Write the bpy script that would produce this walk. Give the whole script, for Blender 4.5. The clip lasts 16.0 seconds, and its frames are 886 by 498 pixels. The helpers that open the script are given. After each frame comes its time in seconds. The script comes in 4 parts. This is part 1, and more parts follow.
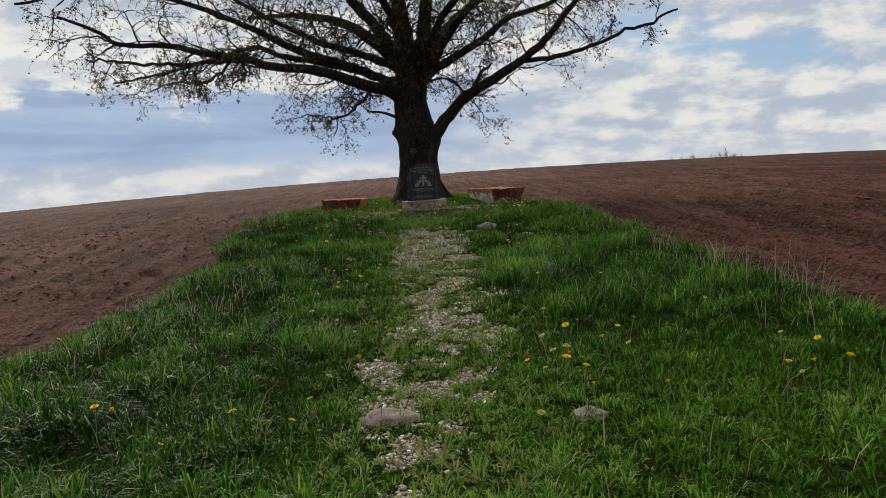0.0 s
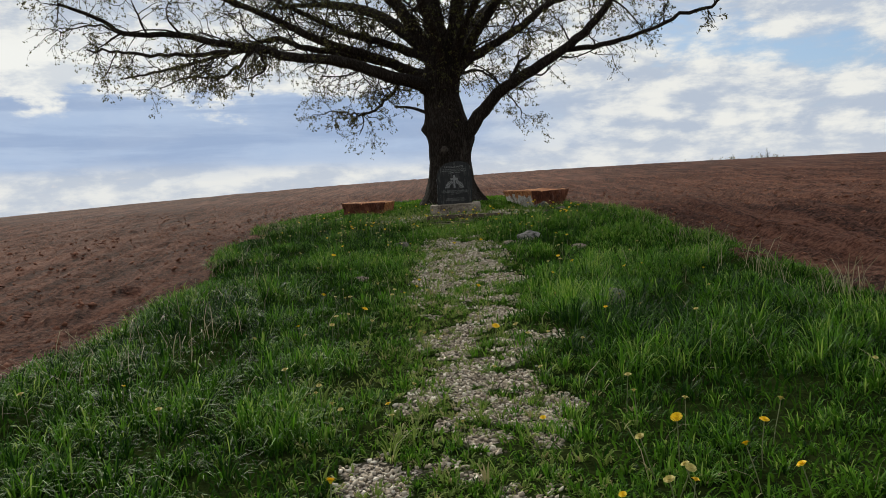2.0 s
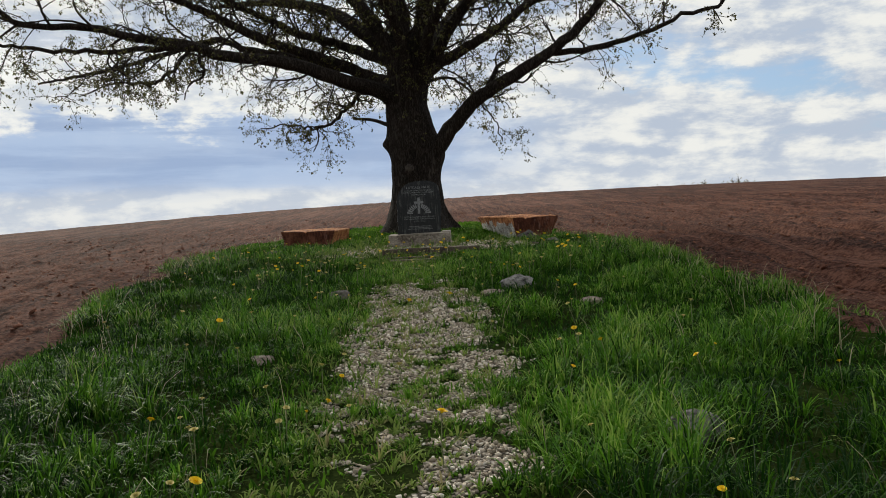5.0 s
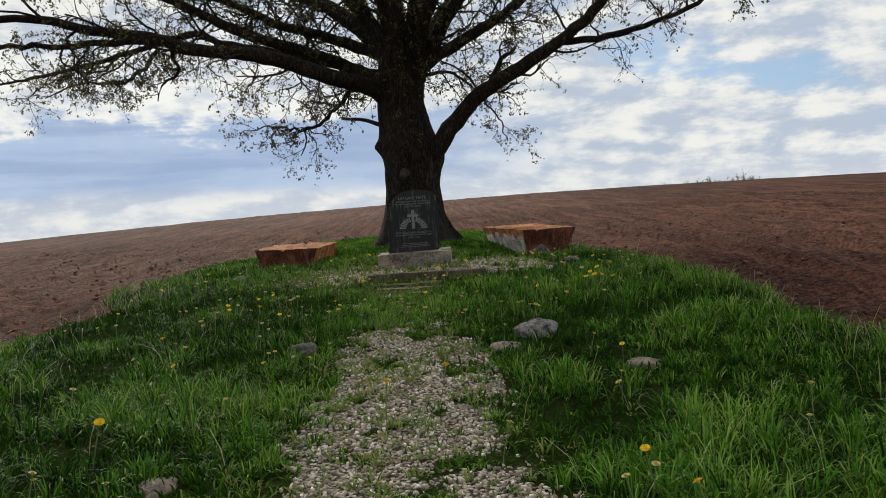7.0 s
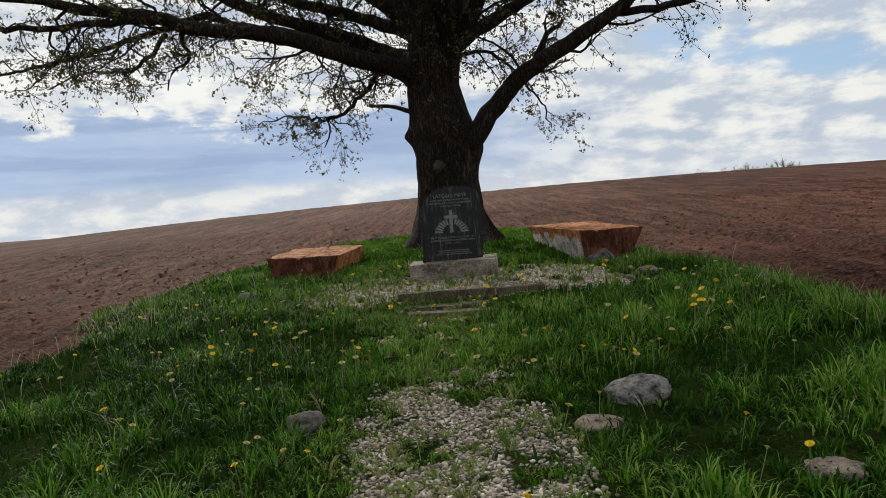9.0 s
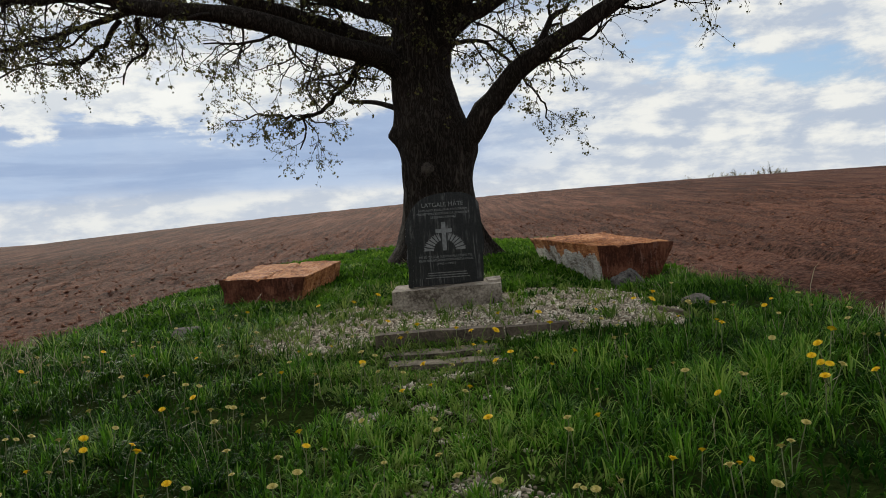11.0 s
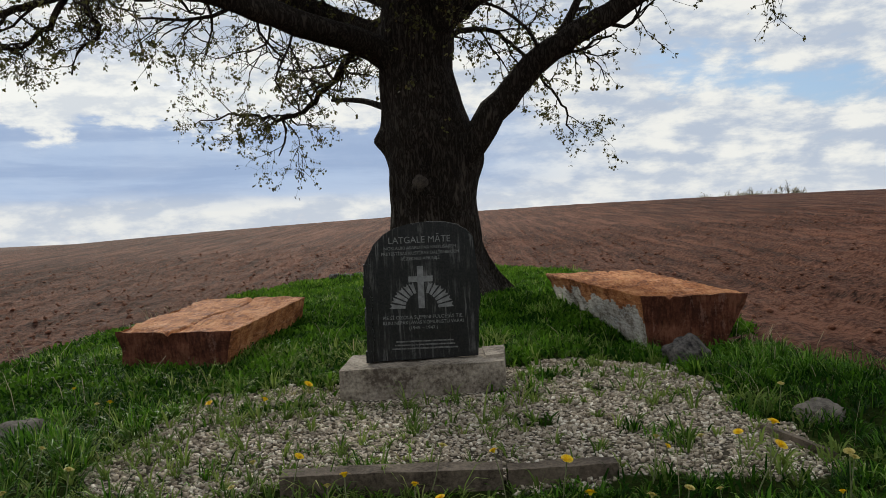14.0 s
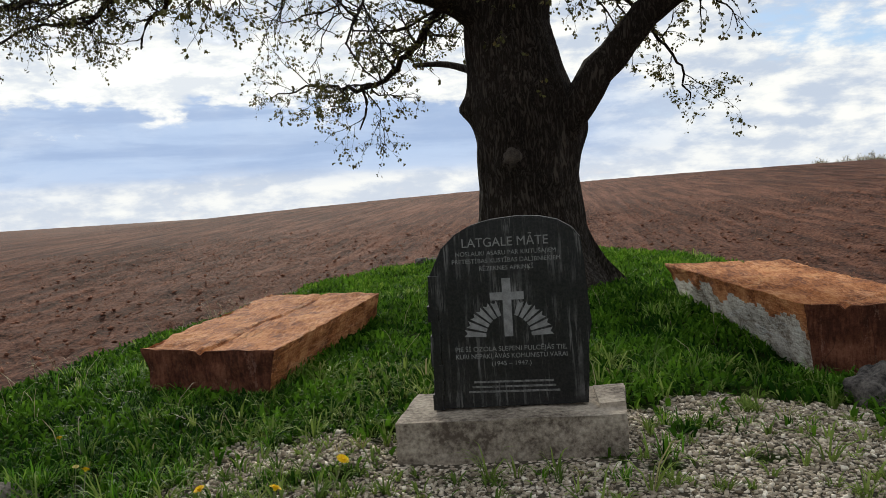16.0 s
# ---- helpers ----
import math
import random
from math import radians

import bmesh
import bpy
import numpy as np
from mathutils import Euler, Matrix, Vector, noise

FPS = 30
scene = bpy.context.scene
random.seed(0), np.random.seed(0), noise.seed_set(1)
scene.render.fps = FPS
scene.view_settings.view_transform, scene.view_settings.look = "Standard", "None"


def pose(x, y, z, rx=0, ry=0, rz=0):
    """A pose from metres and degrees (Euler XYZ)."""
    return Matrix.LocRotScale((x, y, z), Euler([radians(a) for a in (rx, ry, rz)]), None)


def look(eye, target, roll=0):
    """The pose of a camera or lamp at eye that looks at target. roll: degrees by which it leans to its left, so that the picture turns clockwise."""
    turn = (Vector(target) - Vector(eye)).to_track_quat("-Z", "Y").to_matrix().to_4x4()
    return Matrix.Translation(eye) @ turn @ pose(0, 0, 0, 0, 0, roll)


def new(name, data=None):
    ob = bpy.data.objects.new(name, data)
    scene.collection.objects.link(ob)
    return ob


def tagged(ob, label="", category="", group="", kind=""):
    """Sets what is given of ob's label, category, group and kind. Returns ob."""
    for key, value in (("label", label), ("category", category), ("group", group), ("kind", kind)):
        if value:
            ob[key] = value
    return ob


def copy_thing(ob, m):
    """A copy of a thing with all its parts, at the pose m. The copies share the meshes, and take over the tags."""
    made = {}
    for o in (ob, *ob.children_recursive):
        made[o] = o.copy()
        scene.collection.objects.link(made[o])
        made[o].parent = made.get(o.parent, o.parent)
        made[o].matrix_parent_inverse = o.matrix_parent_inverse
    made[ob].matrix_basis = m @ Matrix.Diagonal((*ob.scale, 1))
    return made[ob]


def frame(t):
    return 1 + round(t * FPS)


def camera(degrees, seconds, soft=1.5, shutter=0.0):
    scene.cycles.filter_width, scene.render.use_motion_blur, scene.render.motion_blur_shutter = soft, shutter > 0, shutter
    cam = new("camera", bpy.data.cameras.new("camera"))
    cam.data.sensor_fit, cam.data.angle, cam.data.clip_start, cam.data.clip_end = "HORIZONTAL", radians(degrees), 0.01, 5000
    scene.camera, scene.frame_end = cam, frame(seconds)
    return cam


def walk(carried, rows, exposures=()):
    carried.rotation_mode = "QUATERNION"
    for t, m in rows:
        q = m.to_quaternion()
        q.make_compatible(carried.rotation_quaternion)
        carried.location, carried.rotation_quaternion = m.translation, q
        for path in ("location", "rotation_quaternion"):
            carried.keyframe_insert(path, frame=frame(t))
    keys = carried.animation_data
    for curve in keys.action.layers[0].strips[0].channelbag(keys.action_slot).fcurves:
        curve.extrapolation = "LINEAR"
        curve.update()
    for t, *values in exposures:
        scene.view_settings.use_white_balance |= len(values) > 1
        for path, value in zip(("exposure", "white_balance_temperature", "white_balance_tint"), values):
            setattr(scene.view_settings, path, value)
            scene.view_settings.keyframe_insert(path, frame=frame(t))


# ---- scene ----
cam = camera(58.0, 16.0, 0.9)
METRES, EYE, TILT, LEAN, TURN = 16.7, 1.5, 3.2, 0.0, -1.7
ROWS = [
    (0.0, 0.0, 0.0, 0.0, -0.43, -8.42, 2.88),
    (0.5, 0.0028, 0.0343, -0.0012, 1.28, -8.28, 1.32),
    (1.0, 0.003, 0.0688, -0.0032, 2.19, -8.18, 2.06),
    (1.5, 0.0037, 0.104, -0.0054, 1.69, -8.24, 2.42),
    (2.0, 0.0011, 0.1394, -0.0094, 2.01, -8.18, 3.05),
    (2.5, -0.001, 0.1728, -0.011, 1.87, -8.02, 4.11),
    (3.0, 0.0005, 0.2109, -0.013, 2.01, -7.82, 2.56),
    (3.5, 0.0018, 0.2492, -0.0151, 1.63, -6.93, 2.38),
    (4.0, 0.0028, 0.2842, -0.019, 0.98, -6.61, 2.06),
    (6.5, 0.0084, 0.4533, -0.0195, -0.87, -6.64, 3.33),
    (7.0, 0.0091, 0.4845, -0.0174, 0.22, -6.62, 3.4),
    (7.5, 0.007, 0.5156, -0.0181, 4.61, -6.38, 3.87),
    (8.0, 0.0072, 0.5481, -0.0189, 4.77, -6.34, 4.08),
    (8.5, 0.0041, 0.5815, -0.0184, 4.78, -6.93, 3.93),
    (9.0, -0.0011, 0.6102, -0.0182, 2.42, -7.11, 4.32),
    (9.5, -0.0019, 0.6432, -0.0184, 2.02, -7.22, 4.29),
    (10.0, -0.0038, 0.6754, -0.021, 1.76, -7.21, 4.18),
    (12.5, -0.0156, 0.8182, -0.0234, 1.37, -5.9, 4.27),
    (13.0, -0.0107, 0.8475, -0.0231, 1.85, -5.85, 3.85),
    (13.5, -0.0027, 0.8752, -0.0244, 1.64, -5.88, 3.01),
    (14.0, 0.0008, 0.8997, -0.0242, 2.47, -5.94, 2.89),
    (14.5, -0.0001, 0.926, -0.0237, 3.23, -6.19, 2.89),
    (15.0, 0.0027, 0.9501, -0.0244, 3.94, -7.17, 3.03),
    (15.5, 0.0022, 0.9699, -0.024, 7.84, -7.65, 4.05),
    (16.0, -0.002, 0.9939, -0.0239, 9.42, -7.53, 4.3),
]
walk(cam, [(t, pose(0, 0, EYE, TILT, LEAN, TURN) @ pose(METRES * x, METRES * y, METRES * z, 90 + pitch, roll, yaw)) for t, x, y, z, yaw, pitch, roll in ROWS],
     [(0.0, -0.19, 6650, 6), (1.5, -0.11, 6650, 6), (4.0, -0.06, 6650, 6), (9.0, -0.03, 6650, 6), (13.5, -0.05, 6650, 6), (15.0, 0.02, 6650, 6), (16.0, 0.18, 6650, 6)])

# ---- world and light ----
SUN_AZ, SUN_EL = -22.0, 24.0          # degrees, azimuth from +y towards +x
sun_way = Vector((math.sin(radians(SUN_AZ)) * math.cos(radians(SUN_EL)), math.cos(radians(SUN_AZ)) * math.cos(radians(SUN_EL)), math.sin(radians(SUN_EL))))
sun_data = bpy.data.lights.new("sun", "SUN")
sun_data.energy, sun_data.angle, sun_data.color = 3.4, radians(11), (1.0, 0.94, 0.84)
sun = new("sun", sun_data)
sun.matrix_world = look(sun_way * 60, (0, 0, 0))


class Nodes:
    """Small helper to wire node trees."""

    def __init__(self, tree):
        self.tree = tree
        tree.nodes.clear()

    def add(self, kind, props=None, **sockets):
        n = self.tree.nodes.new(kind)
        for k, v in (props or {}).items():
            setattr(n, k, v)
        for k, v in sockets.items():
            key = int(k[1:]) if k[0] == "i" and k[1:].isdigit() else k.replace("_", " ")
            if isinstance(v, bpy.types.NodeSocket):
                self.tree.links.new(v, n.inputs[key])
            else:
                n.inputs[key].default_value = v
        return n

    def math(self, op, a, b=0.0, c=0.0, clamp=False):
        return self.add("ShaderNodeMath", {"operation": op, "use_clamp": clamp}, i0=a, i1=b, i2=c).outputs[0]

    def mix(self, f, a, b, blend="MIX"):
        n = self.add("ShaderNodeMix", {"data_type": "RGBA", "blend_type": blend}, i0=f)
        for i, v in ((6, a), (7, b)):
            if isinstance(v, bpy.types.NodeSocket):
                self.tree.links.new(v, n.inputs[i])
            else:
                n.inputs[i].default_value = (*v, 1.0)
        return n.outputs[2]

    def ramp(self, f, *stops):
        n = self.add("ShaderNodeValToRGB", None, i0=f)
        el = n.color_ramp.elements
        while len(el) < len(stops):
            el.new(0.5)
        for e, (p, c) in zip(el, stops):
            e.position = p
            e.color = (*c, 1.0) if isinstance(c, tuple) else (c, c, c, 1.0)
        return n.outputs[0]

    def noise(self, vec, scale, detail=4.0, rough=0.55, distort=0.0):
        return self.add("ShaderNodeTexNoise", None, Vector=vec, Scale=scale, Detail=detail, Roughness=rough, Distortion=distort).outputs[0]

    def smooth(self, v, lo, hi):
        n = self.add("ShaderNodeMapRange", {"interpolation_type": "SMOOTHSTEP"}, i0=v, i1=lo, i2=hi, i3=0.0, i4=1.0)
        return n.outputs[0]


sky_world = bpy.data.worlds.new("sky")
scene.world = sky_world
sky_world.use_nodes = True
w = Nodes(sky_world.node_tree)
nishita = w.add("ShaderNodeTexSky", {"sky_type": "NISHITA", "sun_disc": False, "sun_elevation": radians(SUN_EL), "sun_rotation": radians(SUN_AZ)}).outputs[0]
ray = w.add("ShaderNodeTexCoord").outputs["Generated"]
xyz = w.add("ShaderNodeSeparateXYZ", None, Vector=ray)
sx, sy, sz = xyz.outputs
up = w.math("MAXIMUM", sz, 0.0)
# cloud deck: broad masses, puffs and wisps
az = w.math("ARCTAN2", sx, sy)
flat = w.add("ShaderNodeCombineXYZ", None, X=w.math("MULTIPLY", az, 3.0), Y=w.math("MULTIPLY", sz, 7.2), Z=0.0).outputs[0]
thin = w.add("ShaderNodeCombineXYZ", None, X=w.math("MULTIPLY", az, 3.0), Y=w.math("MULTIPLY", sz, 26.0), Z=3.0).outputs[0]
big = w.noise(flat, 1.2, 3.0, 0.5)
puff = w.noise(flat, 3.0, 11.0, 0.60, 0.1)
wisp = w.noise(thin, 1.3, 8.0, 0.6, 0.3)
body = w.math("ADD", w.math("MULTIPLY", big, 0.28), w.math("ADD", w.math("MULTIPLY", puff, 0.54), w.math("MULTIPLY", wisp, 0.18)))
# one broad break in the deck on the brighter side
h1 = w.math("DIVIDE", w.math("SUBTRACT", az, radians(23)), radians(8))
h2 = w.math("DIVIDE", w.math("SUBTRACT", up, 0.125), 0.030)
gap = w.math("EXPONENT", w.math("MULTIPLY", w.math("ADD", w.math("MULTIPLY", h1, h1), w.math("MULTIPLY", h2, h2)), -1.0))
cover = w.smooth(w.math("SUBTRACT", body, w.math("MULTIPLY", gap, 0.11)), 0.32, 0.45)
# lit and shaded sides of the clouds
puff_up = w.noise(w.add("ShaderNodeVectorMath", {"operation": "ADD"}, i0=flat, i1=(-0.06, 0.11, 0.0)).outputs[0], 3.0, 11.0, 0.60, 0.1)
relief = w.math("ADD", w.math("MULTIPLY", w.math("SUBTRACT", puff, puff_up), 1.3), w.math("ADD", w.math("MULTIPLY", wisp, 0.42), w.math("MULTIPLY", puff, 0.58)))
lit = w.smooth(relief, 0.31, 0.72)
cloud_col = w.mix(lit, (5.1, 5.75, 7.1), (9.0, 8.95, 8.9))
# heavy blue-grey bank low on the side of the sun
d_az = w.math("ADD", az, radians(18))
bank_az = w.smooth(w.math("ABSOLUTE", d_az), radians(33), radians(14))
edge_n = w.math("ADD", w.math("MULTIPLY", w.math("SUBTRACT", puff, 0.5), 0.16), w.math("MULTIPLY", w.math("SUBTRACT", wisp, 0.5), 0.05))
level = w.math("ADD", up, edge_n)
bank = w.math("MULTIPLY", bank_az, w.math("MULTIPLY", w.smooth(level, 0.124, 0.102), w.smooth(w.math("ADD", up, w.math("MULTIPLY", w.math("SUBTRACT", wisp, 0.5), 0.05)), 0.008, 0.040)))
bank_col = w.mix(w.smooth(wisp, 0.38, 0.62), (3.4, 4.5, 6.9), (4.4, 5.6, 8.0))
# veiled sun behind the clouds above the bank
g1 = w.math("DIVIDE", w.math("ADD", az, radians(25)), radians(19))
g2 = w.math("DIVIDE", w.math("SUBTRACT", up, 0.142), 0.045)
glow = w.math("EXPONENT", w.math("MULTIPLY", w.math("ADD", w.math("MULTIPLY", g1, g1), w.math("MULTIPLY", g2, g2)), -1.0))
blue = w.mix(0.55, nishita, (2.9, 5.0, 9.0))
sky_col = w.mix(cover, blue, cloud_col)
sky_col = w.mix(w.math("MULTIPLY", bank, 0.92), sky_col, bank_col)
sky_col = w.mix(w.math("MULTIPLY", w.math("MULTIPLY", w.math("MULTIPLY", glow, 1.3), w.math("ADD", 0.35, w.math("MULTIPLY", lit, 0.65))), w.math("SUBTRACT", 1.0, w.math("MULTIPLY", bank, 0.92)), 0.0, True), sky_col, (9.5, 9.5, 9.5))
# pale haze along the horizon
haze = w.smooth(up, 0.05, 0.0)
sky_col = w.mix(w.math("MULTIPLY", haze, 0.30), sky_col, (7.6, 7.8, 8.4))
# thicker, duller cloud away from the sun
away = w.smooth(sy, 0.25, -0.75)
sky_col = w.mix(w.math("MULTIPLY", away, 0.5), sky_col, (2.9, 3.1, 3.4))
back = w.add("ShaderNodeBackground", None, Color=sky_col, Strength=0.1)
w.add("ShaderNodeOutputWorld", None, Surface=back.outputs[0])


# ---- materials ----
def material(name):
    m = bpy.data.materials.new(name)
    m.use_nodes = True
    n = Nodes(m.node_tree)
    n.pos = n.add("ShaderNodeTexCoord").outputs["Object"]
    return m, n


def finish(n, colour, rough=0.9, bump=None, strength=0.5, distance=0.01, metallic=0.0, spec=0.3):
    p = n.add("ShaderNodeBsdfPrincipled", None, Base_Color=colour if isinstance(colour, bpy.types.NodeSocket) else (*colour, 1), Roughness=rough, Metallic=metallic)
    p.inputs["Specular IOR Level"].default_value = spec
    if bump is not None:
        b = n.add("ShaderNodeBump", None, Height=bump, Strength=strength, Distance=distance)
        n.tree.links.new(b.outputs[0], p.inputs["Normal"])
    n.add("ShaderNodeOutputMaterial", None, Surface=p.outputs[0])


def simple(name, a, b, scale, rough=0.85, bump=0.4, dist=0.01, fine_scale=None, spec=0.3):
    m, n = material(name)
    t1, t2 = n.noise(n.pos, scale, 5), n.noise(n.pos, fine_scale or scale * 9, 5, 0.65)
    f = n.math("ADD", n.math("MULTIPLY", t1, 0.55), n.math("MULTIPLY", t2, 0.45))
    finish(n, n.ramp(f, (0.40, a), (0.60, b)), rough, t2, bump, dist, spec=spec)
    return m


def soil_material():
    """Harrowed reddish earth: fine crumbs, small clods and long drill rows."""
    m, n = material("ploughed_soil")
    rows = n.add("ShaderNodeMapping", None, Vector=n.pos, Rotation=(0, 0, radians(4)), Scale=(1.7, 0.22, 1.0)).outputs[0]
    drill = n.add("ShaderNodeMapping", None, Vector=n.pos, Rotation=(0, 0, radians(1)), Scale=(3.4, 0.10, 1.0)).outputs[0]
    t1, t2, t3, t5 = n.noise(n.pos, 0.12, 4), n.noise(rows, 1.5, 5, 0.6), n.noise(n.pos, 15, 7, 0.72), n.noise(drill, 1.3, 4, 0.6)
    t4 = n.noise(n.pos, 4.0, 6, 0.7)
    f = n.math("ADD", n.math("MULTIPLY", t1, 0.14), n.math("ADD", n.math("MULTIPLY", t2, 0.18), n.math("ADD", n.math("MULTIPLY", t3, 0.34), n.math("MULTIPLY", t5, 0.34))))
    col = n.ramp(f, (0.43, (0.019, 0.0062, 0.0036)), (0.5, (0.074, 0.0265, 0.0152)), (0.57, (0.172, 0.074, 0.047)))
    straw = n.smooth(n.noise(rows, 22, 3, 0.5, 0.4), 0.70, 0.76)
    col = n.mix(n.math("MULTIPLY", straw, 0.45), col, (0.46, 0.34, 0.24))
    # headland beside the grass lightened in colour; stands in for clod shade farther out
    side = n.math("ABSOLUTE", n.add("ShaderNodeSeparateXYZ", None, Vector=n.pos).outputs[0])
    near_bright = n.math("MULTIPLY", n.smooth(n.math("ADD", side, n.math("MULTIPLY", n.math("SUBTRACT", t1, 0.5), 9.0)), 17.0, 6.0), n.smooth(t3, 0.38, 0.62))
    col = n.mix(n.math("MULTIPLY", near_bright, 0.28), col, (0.30, 0.150, 0.104))
    finish(n, col, 0.97, n.math("ADD", n.math("MULTIPLY", t3, 0.6), n.math("ADD", n.math("MULTIPLY", t4, 0.5), n.math("MULTIPLY", t5, 1.5))), 1.0, 0.11, spec=0.1)
    return m


def strip_material():
    """Dark turf soil that gives way to pale gravel where the attribute 'gravel' is high."""
    m, n = material("turf_and_gravel")
    t1, t2 = n.noise(n.pos, 1.3, 4), n.noise(n.pos, 26, 5, 0.7)
    turf = n.ramp(n.math("ADD", n.math("MULTIPLY", t1, 0.5), n.math("MULTIPLY", t2, 0.5)), (0.4, (0.010, 0.016, 0.004)), (0.6, (0.032, 0.046, 0.012)))
    cells = n.add("ShaderNodeTexVoronoi", None, Vector=n.pos, Scale=38.0)
    stone = n.ramp(cells.outputs["Color"], (0.1, (0.32, 0.255, 0.20)), (0.8, (0.64, 0.56, 0.47)))
    stone = n.mix(n.smooth(cells.outputs["Distance"], 0.35, 0.6), stone, (0.07, 0.06, 0.045))
    g = n.add("ShaderNodeAttribute", {"attribute_name": "gravel"}).outputs["Fac"]
    f = n.smooth(n.math("ADD", g, n.math("MULTIPLY", n.math("SUBTRACT", t2, 0.5), 0.5)), 0.35, 0.6)
    finish(n, n.mix(f, turf, stone), 0.95, n.math("SUBTRACT", t2, cells.outputs["Distance"]), 0.7, 0.02, spec=0.0)
    return m


def leafy(name, dark, light, dry=None, through_light=0.35, rough=0.6, gloss=0.25):
    """Thin green surface: diffuse and translucent, its tone from the attribute 'tone'."""
    m, n = material(name)
    tone = n.add("ShaderNodeAttribute", {"attribute_name": "tone"}).outputs["Fac"]
    col = n.ramp(tone, (0.0, dark), (0.85, light), (1.0, dry or light))
    p = n.add("ShaderNodeBsdfPrincipled", None, Base_Color=col, Roughness=rough)
    p.inputs["Specular IOR Level"].default_value = gloss
    tr = n.add("ShaderNodeBsdfTranslucent", None, Color=col)
    mx = n.add("ShaderNodeMixShader", None, i0=through_light, i1=p.outputs[0], i2=tr.outputs[0])
    n.add("ShaderNodeOutputMaterial", None, Surface=mx.outputs[0])
    return m


def bark_material():
    m, n = material("oak_bark")
    long = n.add("ShaderNodeMapping", None, Vector=n.pos, Scale=(1.0, 1.0, 0.24)).outputs[0]
    cracks = n.noise(long, 19, 6, 0.62, 0.9)
    t2, t3 = n.noise(n.pos, 1.4, 4), n.noise(n.pos, 60, 4)
    ridge = n.math("ABSOLUTE", n.math("SUBTRACT", cracks, 0.5))
    f = n.math("ADD", n.math("MULTIPLY", n.smooth(ridge, 0.0, 0.12), 0.6), n.math("MULTIPLY", t2, 0.4))
    col = n.ramp(f, (0.1, (0.011, 0.008, 0.006)), (0.55, (0.042, 0.032, 0.025)), (0.9, (0.074, 0.061, 0.049)))
    finish(n, col, 0.95, n.math("ADD", n.smooth(ridge, 0.0, 0.12), n.math("MULTIPLY", t3, 0.25)), 0.9, 0.035, spec=0.15)
    return m


def granite_material():
    m, n = material("black_granite")
    t1 = n.noise(n.pos, 90, 3, 0.7)
    runs = n.add("ShaderNodeMapping", None, Vector=n.pos, Scale=(1.0, 1.0, 0.05)).outputs[0]
    streak = n.smooth(n.noise(runs, 46, 6, 0.75), 0.51, 0.60)
    dust = n.noise(n.pos, 5, 4)
    base = n.ramp(t1, (0.4, (0.006, 0.006, 0.007)), (0.65, (0.020, 0.020, 0.021)))
    f = n.math("MULTIPLY", streak, n.smooth(dust, 0.35, 0.7))
    col = n.mix(n.math("MULTIPLY", f, 0.75), base, (0.20, 0.195, 0.19))
    finish(n, col, n.math("ADD", 0.30, n.math("MULTIPLY", f, 0.3)), n.noise(n.pos, 40, 4), 0.05, 0.002, spec=0.35)
    return m


def wood_material(name, long_axis, dark, mid, light, scale=1.0):
    m, n = material(name)
    sc = [10.0 * scale, 10.0 * scale, 10.0 * scale]
    sc[long_axis] = 1.6 * scale
    v = n.add("ShaderNodeMapping", None, Vector=n.pos, Scale=tuple(sc)).outputs[0]
    grain, blotch, t3 = n.noise(v, 3.2, 7, 0.65, 0.2), n.noise(n.pos, 3.0, 5, 0.6), n.noise(n.pos, 40, 5, 0.75)
    f = n.math("ADD", n.math("MULTIPLY", grain, 0.32), n.math("ADD", n.math("MULTIPLY", blotch, 0.42), n.math("MULTIPLY", t3, 0.26)))
    col = n.ramp(f, (0.42, dark), (0.5, mid), (0.575, light))
    split = n.smooth(n.math("ABSOLUTE", n.math("SUBTRACT", n.noise(v, 0.35, 4, 0.5, 0.6), 0.5)), 0.0, 0.012)
    col = n.mix(n.math("ADD", 0.35, n.math("MULTIPLY", split, 0.65)), dark, col)
    flake = n.smooth(n.math("ADD", n.math("MULTIPLY", n.noise(v, 1.1, 6, 0.7, 0.5), 0.75), n.math("MULTIPLY", t3, 0.25)), 0.545, 0.60)
    col = n.mix(n.math("MULTIPLY", flake, 0.38), col, tuple(min(0.85, c * 1.15 + 0.10) for c in light))
    finish(n, col, 0.85, n.math("ADD", grain, n.math("MULTIPLY", t3, 0.4)), 0.9, 0.05, spec=0.2)
    return m


M_SOIL, M_STRIP, M_BARK, M_GRANITE = soil_material(), strip_material(), bark_material(), granite_material()
M_GRASS = leafy("grass", (0.008, 0.032, 0.003), (0.104, 0.262, 0.017), (0.26, 0.38, 0.07), 0.38, 0.55, 0.12)
M_STRAW = leafy("dry_straw", (0.22, 0.19, 0.10), (0.42, 0.37, 0.22), None, 0.2)
M_WEED = leafy("weed_leaf", (0.055, 0.105, 0.018), (0.25, 0.33, 0.075), (0.34, 0.29, 0.14), 0.3, 0.7, 0.06)
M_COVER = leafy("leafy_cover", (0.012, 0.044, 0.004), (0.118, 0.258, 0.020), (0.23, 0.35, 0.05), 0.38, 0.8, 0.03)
M_OAKLEAF = leafy("young_oak_leaf", (0.035, 0.035, 0.012), (0.13, 0.125, 0.035), (0.17, 0.12, 0.05), 0.25)
M_PEBBLE = leafy("pebble", (0.17, 0.135, 0.095), (0.55, 0.47, 0.365), (0.76, 0.69, 0.58), 0.0, 0.95, 0.05)
M_CLOD = simple("clod", (0.12, 0.047, 0.029), (0.33, 0.155, 0.100), 6, 0.98, 0.8, 0.02, spec=0.1)
